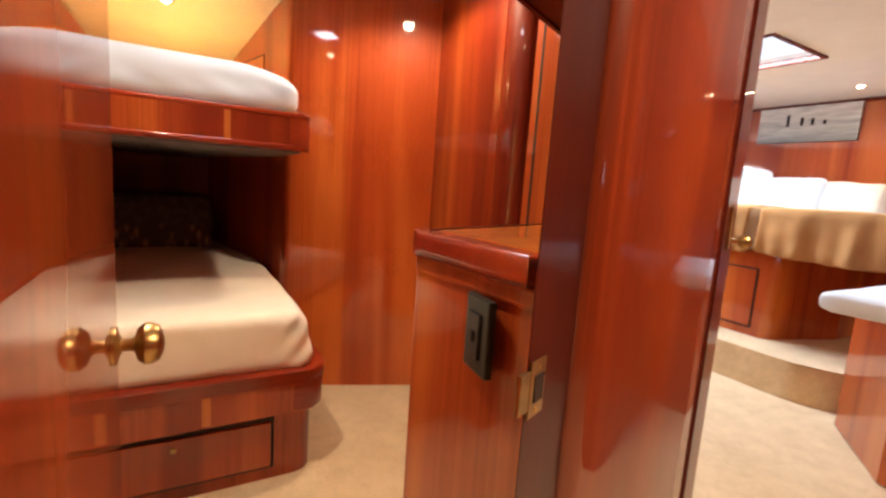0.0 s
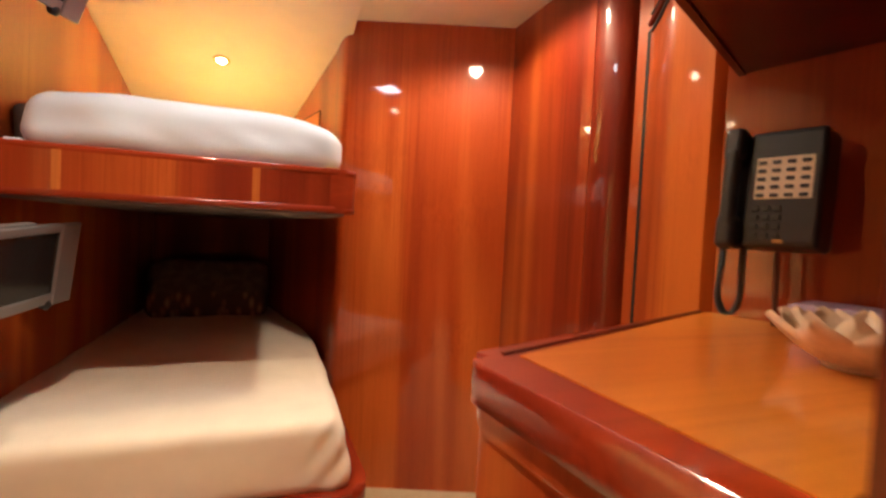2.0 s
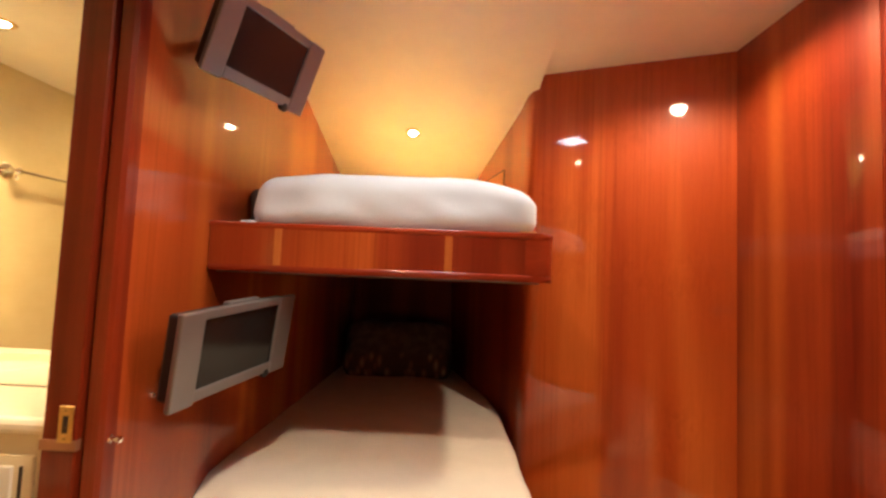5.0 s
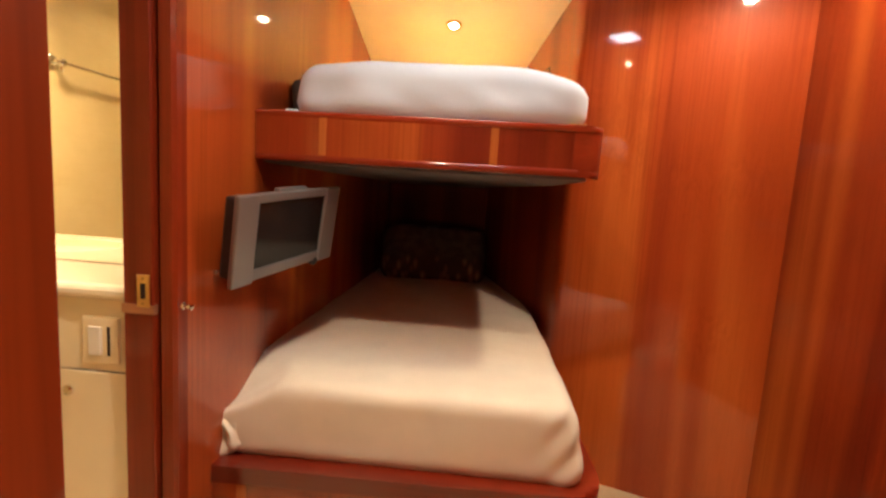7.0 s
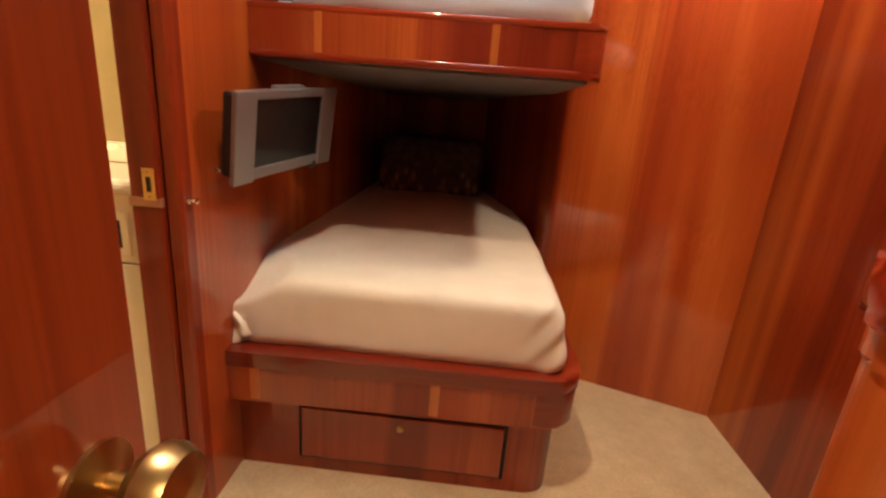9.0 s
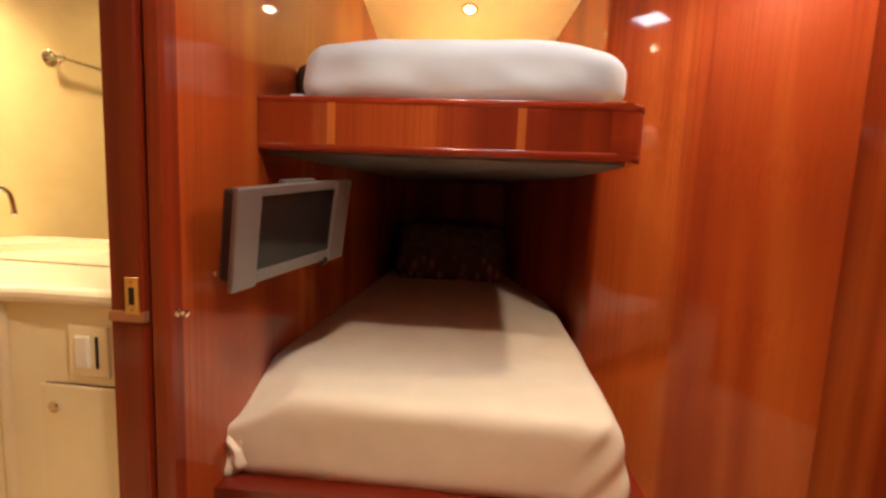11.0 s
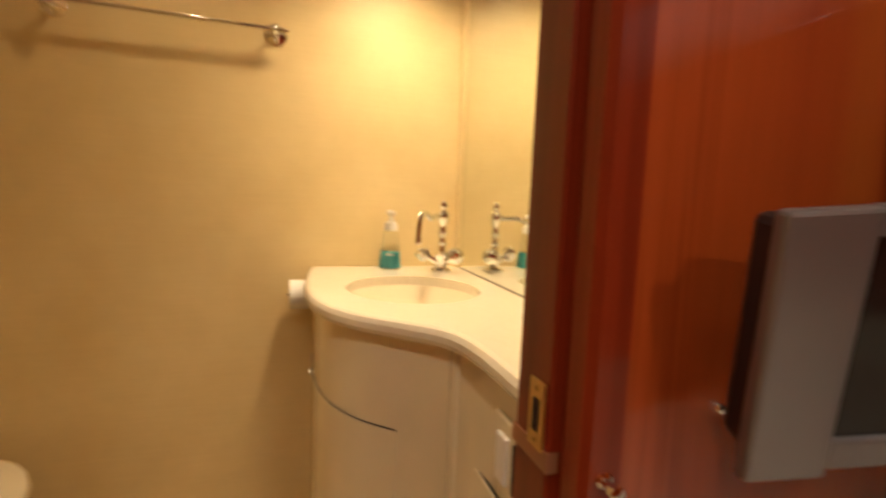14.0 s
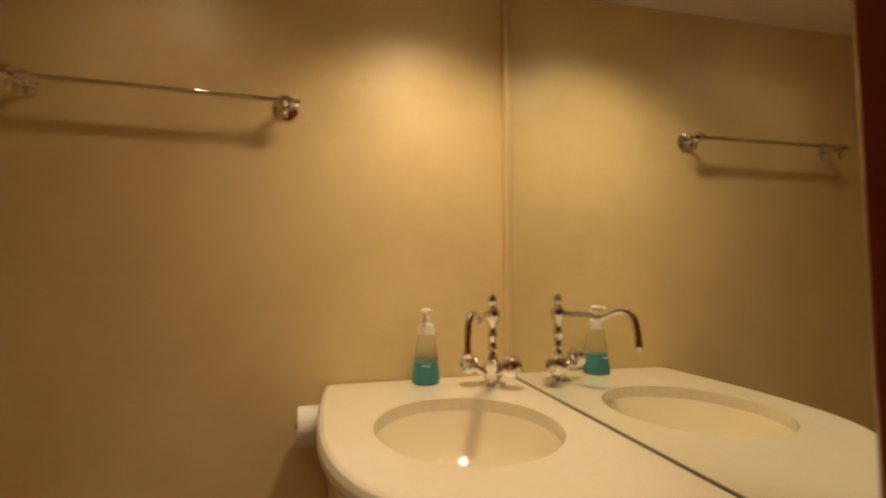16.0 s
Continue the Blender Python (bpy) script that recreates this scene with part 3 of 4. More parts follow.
for x in (-0.075, 0.385):
    part("inlay", prism([(x, 2.1992), (x + 0.02, 2.1992), (x + 0.02, 2.203), (x, 2.203)], 1.20, 1.302), pale_veneer, upper, "pale veneer strip")
part("catch", box(0.585, 0.628, 2.203, 2.222, 1.309, 1.3185, 0.002), brass, upper, "small brass catch on the rail")

def narrowing(y):
    """How far the bunks reach towards the slanting locker side."""
    return 0.70 - 0.235 * max(0, y - 2.83)


def upper_mattress():
    bm = cushion(-0.165, 0.640, 2.212, 4.0, 1.300, 1.468, 0.056, (64, 90, 14), 0.005, 3.6, 3.0, 0.004)
    for v in bm.verts:
        x, y, z = v.co
        k = max(0, 1 - math.hypot((x + 0.17) / 0.22, (y - 2.2) / 0.3))
        v.co.z -= 0.022 * k * max(0, (z - 1.33) / 0.14)
        v.co.y -= 0.005 * math.sin(30 * x + 14 * z) * max(0, 1 - abs(x + 0.02) / 0.25) * max(0, 1 - (y - 2.2) / 0.1)
        q = max(0, (x - 0.40) / 0.24)
        v.co.z -= 0.048 * q * q * max(0, (z - 1.33) / 0.14)
        v.co.x += 0.022 * max(0, (z - 1.30) / 0.17) * max(0, 1 - (x + 0.165) / 0.25)
        # soft drapes on the hanging front
        f = max(0, 1 - (y - 2.205) / 0.07) * max(0, 1 - abs(z - 1.37) / 0.09)
        v.co.y += 0.006 * f * (noise.noise(Vector((x * 9 + z * 14, z * 9, 2))) + 0.6 * math.sin(16 * x - 30 * z))
        v.co.x = min(v.co.x, narrowing(y) - 0.03)
    return bm


bed_up = thing("mattress", "white sheeted mattress on the upper bunk", "mattress", (0.2, 3.0, 1.30))
part("fitted_sheet", upper_mattress(), sheet_white, bed_up, "", True)
part("sheet_hem", box(-0.176, -0.140, 2.212, 2.28, 1.311, 1.320, 0.004, 3), sheet_white, bed_up, "white hem under the corner")


def lower_mattress():
    bm = cushion(-0.30, 0.680, 2.055, 4.0, 0.40, 0.615, 0.038, (72, 96, 16), 0.005, 5.0, 1.0, 0.006)
    for v in bm.verts:
        x, y, z = v.co
        # the sheet bunches over the wall-side front corner
        k = max(0, 1 - math.hypot((x + 0.27) / 0.16, (y - 2.09) / 0.20))
        v.co.z -= 0.10 * k * max(0, (z - 0.42) / 0.2)
        fold = math.sin(38 * (x + 0.6 * y) + 5 * noise.noise(Vector((x * 6, y * 6, z * 6))))
        v.co += Vector((-0.3, -1, 0.2)) * 0.006 * fold * k
        # the top falls a little towards the locker side and the free edge
        v.co.x -= 0.035 * max(0, (z - 0.45) / 0.17) * max(0, (x - 0.3) / 0.38)
        # tucked pleats at the front corner by the locker
        q = max(0, 1 - math.hypot((x - 0.64) / 0.10, (y - 2.08) / 0.14))
        v.co += Vector((0.3, -1, 0)) * 0.007 * q * math.sin(70 * (x - z))
        v.co.x = min(max(v.co.x, -0.268 + 0.02 * (z - 0.4)), narrowing(y) - 0.008)
    return bm


def tuck(at, size, seed):
    """A bunched corner of a sheet: a small body with deep folds."""
    bm = cushion(-size[0], size[0], -size[1], size[1], -size[2], size[2], min(size) * 0.9, (26, 26, 20), 0.004, 9.0, seed)
    for v in bm.verts:
        fold = math.sin(95 * v.co.z + 60 * v.co.x + 4 * noise.noise(v.co * 24 + Vector((seed, 0, 0))))
        v.co += v.co.normalized() * 0.007 * fold
        v.co += Vector((-0.35, -0.15, 0)) * max(0, -v.co.z) * 0.6
    return turned(bm, Matrix.Translation(at))


bed_low = thing("mattress", "ivory sheeted mattress on the lower bunk, corner bunched", "mattress", (0.2, 3.0, 0.40))
part("fitted_sheet", lower_mattress(), sheet_beige, bed_low, "", True)
part("sheet_tuck", tuck((-0.236, 2.088, 0.455), (0.035, 0.045, 0.055), 2.0), sheet_beige, bed_low, "bunched ivory sheet corner", True)
part("sheet_tuck", tuck((-0.246, 2.16, 0.485), (0.030, 0.060, 0.050), 5.0), sheet_beige, bed_low, "bunched ivory sheet corner", True)
pillow = linked("pillow", turned(cushion(-0.31, 0.31, -0.17, 0.17, -0.075, 0.075, 0.07, (34, 24, 10), 0.014, 6.0, 5.0, 0.03), pose(0.125, 3.68, 0.765, 58, 0, 4)), flower_print, True)
tagged(pillow, "dark cushion with a pale flower print on the lower bunk", "pillow")
brown_pillow = linked("pillow", turned(cushion(-0.066, 0.066, -0.12, 0.12, -0.024, 0.024, 0.023, (20, 16, 6), 0.006, 7.0, 8.0, 0.01), pose(-0.218, 2.52, 1.376, 0, 84, 0)), plain("brown_cotton", (0.09, 0.06, 0.045), 0.9), True)
tagged(brown_pillow, "dark brown cushion tucked beside the upper mattress", "pillow")
lamp_arm = thing("reading_lamp", "small dark reading lamp on the alcove side", "reading lamp", (0.70, 3.55, 0.98))
part("arm", tube([(0.72, 3.55, 0.98), (0.67, 3.53, 0.99), (0.63, 3.5, 1.0)], 0.008), old_brass, lamp_arm)
part("shade", lathe([(0.012, 0), (0.022, 0.05), (0.024, 0.055)], turn_to((-1, -0.5, -0.4), (0.64, 3.51, 1.0)), 16), old_brass, lamp_arm)


def alcove_hatch():
    """A shallow flush hatch on the slanting locker side above the upper bunk."""
    a, b = Vector((0.690, 2.93)), Vector((0.40, 4.15))
    u = (b - a).normalized()
    face = basis((u.x, u.y, 0), (0, 0, 1), (a.x, a.y, 0))
    t = thing("locker_hatch", "flush cherry locker hatch above the upper bunk", "locker hatch", (face @ Vector((0.45, 1.62, 0))))
    flip = -1 if (face.to_3x3() @ Vector((0, 0, 1))).x > 0 else 1
    part("gap", turned(box(0.20, 0.66, 1.54, 1.71, -0.003, 0.003), face), gap_dark, t, "dark gap round the hatch")
    part("panel", turned(box(0.208, 0.652, 1.548, 1.702, min(0, flip * 0.006), max(0, flip * 0.006), 0.001, 1), face), cherry_y, t)


alcove_hatch()


# ---- televisions ----
def television(corner_tl, across, down, arm_to, label):
    """A flat television with side loudspeakers. Its front looks along across x down."""
    w, h = Vector(across).length, Vector(down).length
    m = basis(across, -Vector(down), corner_tl)
    centre = m @ Vector((w / 2, -h / 2, 0))
    t = thing("television", label, "television", centre)
    side = 0.17 * w
    part("bezel", turned(box(side, w - side, -0.022, 0, -0.012, 0.003, 0.003), m), silver, t, "silver upper bezel")
    part("bezel", turned(box(side, w - side, -h + 0.006, -h + 0.034, -0.012, 0.003, 0.003), m), silver, t, "silver lower bezel")
    part("screen", turned(box(side - 0.004, w - side + 0.004, -h + 0.03, -0.018, -0.02, -0.002), m), screen_black, t, "dark switched-off screen")
    part("loudspeaker", turned(box(0, side, -h, 0, -0.010, 0.005, 0.004), m), silver, t, "silver side loudspeaker")
    part("loudspeaker", turned(box(w - side, w, -h, 0, -0.010, 0.005, 0.004), m), silver, t, "silver side loudspeaker")
    part("back", turned(box(0.014, w - 0.014, -h + 0.012, -0.010, -0.050, -0.009, 0.008), m), black_plastic, t, "black rear housing")
    part("button_bar", turned(box(w * 0.36, w * 0.64, -0.004, 0.006, -0.024, -0.006, 0.002), m), silver, t)
    part("sensor", lathe([(0.012, -0.012), (0.013, 0.002), (0.008, 0.007), (0.001, 0.008)], m @ Matrix.Translation((w * 0.80, -h + 0.004, 0)), 14), black_plastic, t, "small black sensor knob", True)
    part("wall_arm", tube([m @ Vector((w / 2, -h / 2, -0.05)), arm_to], 0.017), black_plastic, t, "black wall arm")
    return t


television((-0.157, 1.935, 1.084), (0.107, 0.384, 0.035), (-0.034, 0.029, -0.217), (-0.258, 2.14, 0.985), "silver television on an arm beside the lower bunk, switched off")
television((-0.120, 1.957, 1.828), (0.127, 0.322, 0.008), (-0.073, 0.033, -0.188), (-0.262, 2.12, 1.76), "silver television tilted down above the upper bunk")
pin = thing("wall_pin", "small silver screw on the cherry bulkhead", "screw", (-0.245, 2.00, 0.90))
part("head", lathe([(0.006, 0), (0.006, 0.010), (0.004, 0.014), (0.001, 0.015)], turn_to((1, 0, 0), (-0.254, 2.00, 0.90)), 12), chrome, pin, "", True)

# ---- console with counter ----
console = thing("console_cabinet", "cherry console cabinet with a rounded top edge", "cabinet", (0.95, 1.18, 0))
part("body", prism(round_corners([(0.694, 0.922), (1.368, 1.085), (1.275, 1.478), (0.661, 1.250)], [0, 0, 0, 0.014]), 0, 0.965), cherry_z, console)
part("cornice", prism(round_corners([(0.684, 0.922), (1.368, 1.085), (1.277, 1.49), (0.657, 1.253)], [0, 0, 0, 0.02]), 0.925, 0.957, 0.006), cherry_z, console, "pale moulding under the top")
top = thing("countertop", "cherry countertop with bright inlaid centre on the console", "countertop", (0.95, 1.18, 0.96))
part("edge", prism(round_corners([(0.668, 0.922), (1.372, 1.07), (1.272, 1.508), (0.646, 1.259)], [0, 0, 0, 0.035], 8), 0.957, 1.003, 0.017, 4), cherry_edge, top, "rounded solid cherry edge", True)
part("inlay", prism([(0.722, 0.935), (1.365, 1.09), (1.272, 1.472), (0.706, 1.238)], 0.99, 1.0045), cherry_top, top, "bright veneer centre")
part("fiddle", slab_along([(0.690, 1.245), (1.268, 1.481)], 0.005, 0.998, 1.0062), cherry_red, top, "thin raised fiddle along the edge")

outlet = thing("socket_plate", "dark grey double switch plate on the console's end", "switch plate", (0.668, 1.03, 0.86))
m = basis((-0.15, -1, 0), (0, 0, 1), (0.680, 1.022, 0.864))
m = Matrix.Translation((-0.014, 0, 0)) @ m
part("plate", turned(box(-0.040, 0.040, -0.061, 0.061, -0.008, 0.006, 0.003), m), grey_plate, outlet)
part("insert", turned(box(-0.019, 0.019, -0.036, 0.036, 0.004, 0.011, 0.002), m), black_plastic, outlet, "black rocker insert")
part("rocker", turned(box(-0.006, 0.006, -0.010, 0.008, 0.010, 0.016, 0.002), m), black_plastic, outlet)

locker = thing("overhead_locker", "cherry overhead locker above the counter, shade put into its dark colour", "overhead locker", (1.0, 1.15, 1.47))
# darker edge cherry stands in for the shade under the ceiling here
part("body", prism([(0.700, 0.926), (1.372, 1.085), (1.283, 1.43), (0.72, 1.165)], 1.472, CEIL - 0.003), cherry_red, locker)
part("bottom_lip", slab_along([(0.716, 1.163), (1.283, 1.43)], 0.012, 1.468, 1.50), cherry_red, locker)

# closet door with a curved top rail
closet = thing("door_2", "cherry closet door with a curved top line", "closet door", (1.36, 1.70, 0), kind="structure")
c0, c1 = Vector((1.476, 1.900)), Vector((1.283, 1.500))
u = (c1 - c0).normalized()
nrm = Vector((u.y, -u.x)) * -1
nrm = nrm if nrm.dot(Vector((-1, 0.4))) > 0 else -nrm


def on_closet(s, d, z):
    p = c0 + u * s + nrm * d
    return (p.x, p.y, z)


width = (c1 - c0).length
part("panel", prism([on_closet(0, -0.05, 0)[:2], on_closet(width, -0.05, 0)[:2], on_closet(width, 0, 0)[:2], on_closet(0, 0, 0)[:2]], 0, CEIL), cherry_z, closet)
line = [(0.036 + (width - 0.044) * k / 14, 1.755 + 0.13 * (3 * (k / 14) ** 2 - 2 * (k / 14) ** 3)) for k in range(15)]
part("groove", joined(tube([on_closet(0.036, 0.001, 0.05), on_closet(0.036, 0.001, 1.755)], 0.009, 6), tube([on_closet(s, 0.001, z) for s, z in line], 0.006, 6),
                      tube([on_closet(s, 0.001, z + 0.05) for s, z in line], 0.005, 6)), gap_dark, closet, "dark groove along the door's edge")
part("moulding", tube([on_closet(s, 0.002, z + 0.024) for s, z in line], 0.010, 8), cherry_red, closet, "curved moulding", True)
part("post", tube([on_closet(0.006, 0.004, 0), on_closet(0.006, 0.004, CEIL)], 0.012, 10), cherry_red, closet, "rounded door post", True)

# ---- telephone ----
pu = Vector((0.27, -0.963, 0)).normalized()
tel = basis(pu, (0, 0, 1), (1.268, 1.300, 1.235)) @ pose(0, 0, 0, -6, 0, 0)
tel = Matrix.Translation((-0.03, -0.005, 0)) @ tel @ Matrix.Translation((-0.028, 0, 0)) @ Matrix.Diagonal((0.72, 1, 1, 1))
phone = thing("telephone", "black office telephone with key labels on the bulkhead", "telephone", tel.translation)
part("body", turned(box(-0.055, 0.095, -0.098, 0.098, -0.05, 0.022, 0.010, 3), tel), black_plastic, phone)
part("cradle", turned(box(-0.098, -0.05, -0.098, 0.098, -0.05, 0.012, 0.008), tel), black_plastic, phone)
part("handset", turned(joined(box(-0.100, -0.056, 0.045, 0.104, 0.008, 0.048, 0.012, 3), box(-0.100, -0.056, -0.104, -0.045, 0.008, 0.048, 0.012, 3), box(-0.094, -0.062, -0.07, 0.07, 0.024, 0.05, 0.010, 3)), tel), black_plastic, phone, "black handset")
part("label_card", turned(box(-0.035, 0.076, -0.018, 0.052, 0.020, 0.0235, 0.001, 1), tel), label_card, phone, "cream label card")
for r in range(5):
    for c in range(4):
        x, y = -0.022 + 0.028 * c, 0.043 - 0.0138 * r
        ob = part("line_key", turned(box(x - 0.008, x + 0.008, y - 0.003, y + 0.003, 0.023, 0.0265, 0.001, 1), tel), black_plastic, phone)
for r in range(4):
    for c in range(3):
        x, y = -0.028 + 0.022 * c, -0.034 - 0.015 * r
        part("dial_key", turned(box(x - 0.007, x + 0.007, y - 0.0045, y + 0.0045, 0.02, 0.0255, 0.001, 1), tel), grey_plate, phone)
part("message_key", turned(box(0.012, 0.032, -0.091, -0.084, 0.02, 0.0245, 0.001, 1), tel), old_brass, phone)
a, b = tel @ Vector((-0.088, -0.10, 0.02)), tel @ Vector((-0.056, -0.098, 0.0))
loop = smooth_line([tuple(a), tuple(a + Vector((-0.003, 0, -0.035))), tuple(a + Vector((-0.004, 0.003, -0.085))), tuple(a.lerp(b, 0.25) + Vector((-0.004, 0, -0.113))),
                    tuple(a.lerp(b, 0.7) + Vector((-0.004, 0, -0.114))), tuple(b + Vector((-0.004, -0.002, -0.088))), tuple(b + Vector((0, 0, -0.035))), tuple(b)], 60)
cord = []
for k, p in enumerate(loop):
    g = 2 * math.pi * k / 6.5
    cord.append(Vector(p) + (pu * math.cos(g) + Vector((0, 0, 0.35 * math.cos(g))) + Vector((pu.y, -pu.x, 0)) * math.sin(g)) * 0.0045)
part("cord", tube(cord, 0.0022, 4), black_plastic, phone, "coiled black cord", True)

drop = tel @ Vector((0.0, -0.096, -0.03))
part("wall_cable", tube([tuple(drop), tuple(drop + Vector((0.004, 0, -0.07))), (drop.x + 0.004, drop.y, 1.005)], 0.004, 8), plain("brown_cable", (0.09, 0.02, 0.012), 0.5), phone, "thin brown cable down to the counter", True)

# ---- bowl and case on the counter ----
def petal(turn, start, reach, lift, half):
    """One cupped pointed petal with a little thickness."""
    bm, grids = bmesh.new(), []
    for down in (0, 0.0022):
        grid = []
        for i in range(9):
            u = i / 8
            w = half * max(0.0, math.sin(math.pi * (0.14 + 0.85 * u))) ** 0.7
            row = []
            for j in range(7):
                v = j / 3 - 1
                r, z = start + reach * u - 0.006 * v * v, 0.004 + lift * u ** 1.6 + 0.010 * v * v * (1 - 0.5 * u) - down
                p = Vector((r, w * v, max(0.0, z)))
                row.append(bm.verts.new(Matrix.Rotation(turn, 3, "Z") @ p))
            grid.append(row)
        grids.append(grid)
    for g in grids:
        for i in range(8):
            for j in range(6):
                bm.faces.new((g[i][j], g[i + 1][j], g[i + 1][j + 1], g[i][j + 1]))
    top, under = grids
    for i in range(8):
        for j in (0, 6):
            bm.faces.new((top[i][j], top[i + 1][j], under[i + 1][j], under[i][j]))
    for j in range(6):
        bm.faces.new((top[8][j], top[8][j + 1], under[8][j + 1], under[8][j]))
    return bm


def shell_bowl():
    base = lathe([(0.034, 0.0), (0.036, 0.004), (0.030, 0.010), (0.002, 0.011)], Matrix(), 28)
    outer = [petal(2 * math.pi * k / 8, 0.022, 0.070, 0.050, 0.036) for k in range(8)]
    inner = [petal(2 * math.pi * (k + 0.5) / 8, 0.014, 0.052, 0.056, 0.026) for k in range(8)]
    return joined(base, *outer, *inner)


bowl = linked("bowl", shell_bowl(), shell_pink, True)
bowl.location = (1.075, 1.112, 1.0045)
tagged(bowl, "pale scalloped shell bowl on the countertop", "bowl")
case = thing("storage_box", "low translucent lilac plastic box behind the bowl", "box", (1.228, 1.190, 1.0045))
lilac = plain("lilac_plastic", (0.35, 0.26, 0.36), 0.3)
cm = pose(1.228, 1.190, 1.0045, 0, 0, -74)
part("tub", turned(box(-0.07, 0.07, -0.05, 0.05, 0, 0.045, 0.010, 3), cm), lilac, case)
part("lid", turned(box(-0.074, 0.074, -0.054, 0.054, 0.042, 0.054, 0.005, 2), cm), lilac, case)

# ---- washroom ----
WX, MY = -1.335, 2.13
setting("ceiling_washroom", box(WX - 0.04, -0.356, 0.56, MY + 0.04, 1.918, 1.955), headliner, "cream washroom headliner with two downlights", "ceiling")
setting("wall_washroom_side", box(WX - 0.05, WX, 0.55, MY + 0.05, 0, CEIL), wallpaper, "cream grasscloth wall of the washroom", "wall")
setting("wall_washroom_back", box(WX, -0.351, MY, MY + 0.05, 0, CEIL), wallpaper, "cream grasscloth wall behind the mirror", "wall")
setting("wall_washroom_end", box(WX, -0.10, 0.55, 0.60, 0, CEIL), wallpaper, "cream grasscloth end wall", "wall")
setting("wall_washroom_lining", box(-0.360, -0.3545, 0.60, 1.385, 0, CEIL), wallpaper, "cream grasscloth lining", "wall")
setting("trim", box(WX, WX + 0.028, MY - 0.020, MY, 0.88, CEIL, 0.004), wallpaper, "cream corner strip beside the mirror", "trim")
tagged(linked("mirror", prism([(WX + 0.034, MY - 0.010), (-0.361, MY - 0.040), (-0.361, MY - 0.003), (WX + 0.034, MY - 0.003)], 0.882, CEIL - 0.01), mirror_silver), "large frameless wall mirror over the vanity", "mirror")
tagged(linked("mirror_seal", prism([(WX + 0.034, MY - 0.013), (-0.361, MY - 0.043), (-0.361, MY - 0.0405), (WX + 0.034, MY - 0.0105)], 0.880, 0.8824), plain("brown_seal", (0.13, 0.10, 0.06), 0.6)), "brown seal along the foot of the wall mirror", "mirror seal")
edge_line = smooth_line([(-1.33, 1.660), (-1.20, 1.648), (-0.99, 1.642), (-0.845, 1.664), (-0.745, 1.714), (-0.668, 1.790), (-0.605, 1.848), (-0.52, 1.868), (-0.362, 1.868)], 7)


def counter_with_hole(outline, centre, rx, ry, z0, z1, r):
    """A slab with a nosed front and an oval hole."""
    bm = bmesh.new()
    oval = [(centre[0] + rx * math.cos(2 * math.pi * k / 48), centre[1] + ry * math.sin(2 * math.pi * k / 48)) for k in range(48)]
    steps = 5
    levels = [(z0 + (z1 - z0) * 0.5 + (z1 - z0) * 0.5 * math.sin(math.pi * (k / steps - 0.5)), r * (1 - math.cos(math.pi * (k / steps - 0.5)))) for k in range(steps + 1)]
    rings = []
    n = len(outline)
    for z, d in levels:
        moved = offset_line(outline, d)
        rings.append([bm.verts.new((min(max(x, -1.333), -0.362), y, z)) for x, y in moved])
    backs = [[bm.verts.new((-0.362, 2.127, z)), bm.verts.new((-1.333, 2.127, z))] for z, d in levels]
    full = [a + b for a, b in zip(rings, backs)]
    for a, b in zip(full, full[1:]):
        for k in range(len(a)):
            j = (k + 1) % len(a)
            bm.faces.new((a[k], a[j], b[j], b[k]))
    holes = [[bm.verts.new((x, y, z)) for x, y in oval] for z in (z0, z1)]
    for k in range(48):
        j = (k + 1) % 48
        bm.faces.new((holes[0][k], holes[0][j], holes[1][j], holes[1][k]))
    for ring, hole in ((full[0], holes[0]), (full[-1], holes[1])):
        es = []
        for loop in (ring, hole):
            for k in range(len(loop)):
                a, b = loop[k], loop[(k + 1) % len(loop)]
                es.append(bm.edges.get((a, b)) or bm.edges.new((a, b)))
        bmesh.ops.triangle_fill(bm, edges=es, use_beauty=True)
    return bm


BC = (-0.968, 1.886)
vanity_top = thing("vanity_counter", "cream marble vanity top with an oval basin", "countertop", (-0.9, 1.9, 0.85))
part("slab", counter_with_hole(edge_line, BC, 0.174, 0.156, 0.846, 0.880, 0.012), marble, vanity_top)
bowl_profile = [(0.1795, 0.0), (0.172, -0.010), (0.160, -0.028), (0.138, -0.056), (0.105, -0.083), (0.06, -0.102), (0.001, -0.108), (0.001, -0.116), (0.07, -0.110), (0.12, -0.088), (0.155, -0.050), (0.1798, -0.012), (0.1798, 0.0)]
part("basin", lathe(bowl_profile, Matrix.Translation((BC[0], BC[1], 0.8555)) @ Matrix.Diagonal((0.967, 0.866, 1, 1)), 48, False), porcelain, vanity_top, "cream oval basin", True)
part("drain", lathe([(0.024, 0.0), (0.024, 0.004), (0.016, 0.006), (0.002, 0.006)], Matrix.Translation((BC[0], BC[1], 0.7475)), 20), chrome, vanity_top, "", True)
vanity = thing("vanity_cabinet", "cream lacquered vanity cabinet with a bowed front", "cabinet", (-0.9, 1.9, 0))
inner = [(min(max(x, -1.333), -0.362), y) for x, y in offset_line(edge_line, 0.022)]
part("body", prism(inner + [(-0.362, 2.126), (-1.333, 2.126)], 0, 0.728), cream_lacquer, vanity, "", True)
part("apron", slab_along(inner, 0.018, 0.728, 0.845), cream_lacquer, vanity, "cream apron under the marble", True)
part("corner_strip", tube([(-0.612, 1.876, 0.0), (-0.612, 1.876, 0.845)], 0.013, 12), cream_lacquer, vanity, "rounded cream strip in the hollow of the front", True)
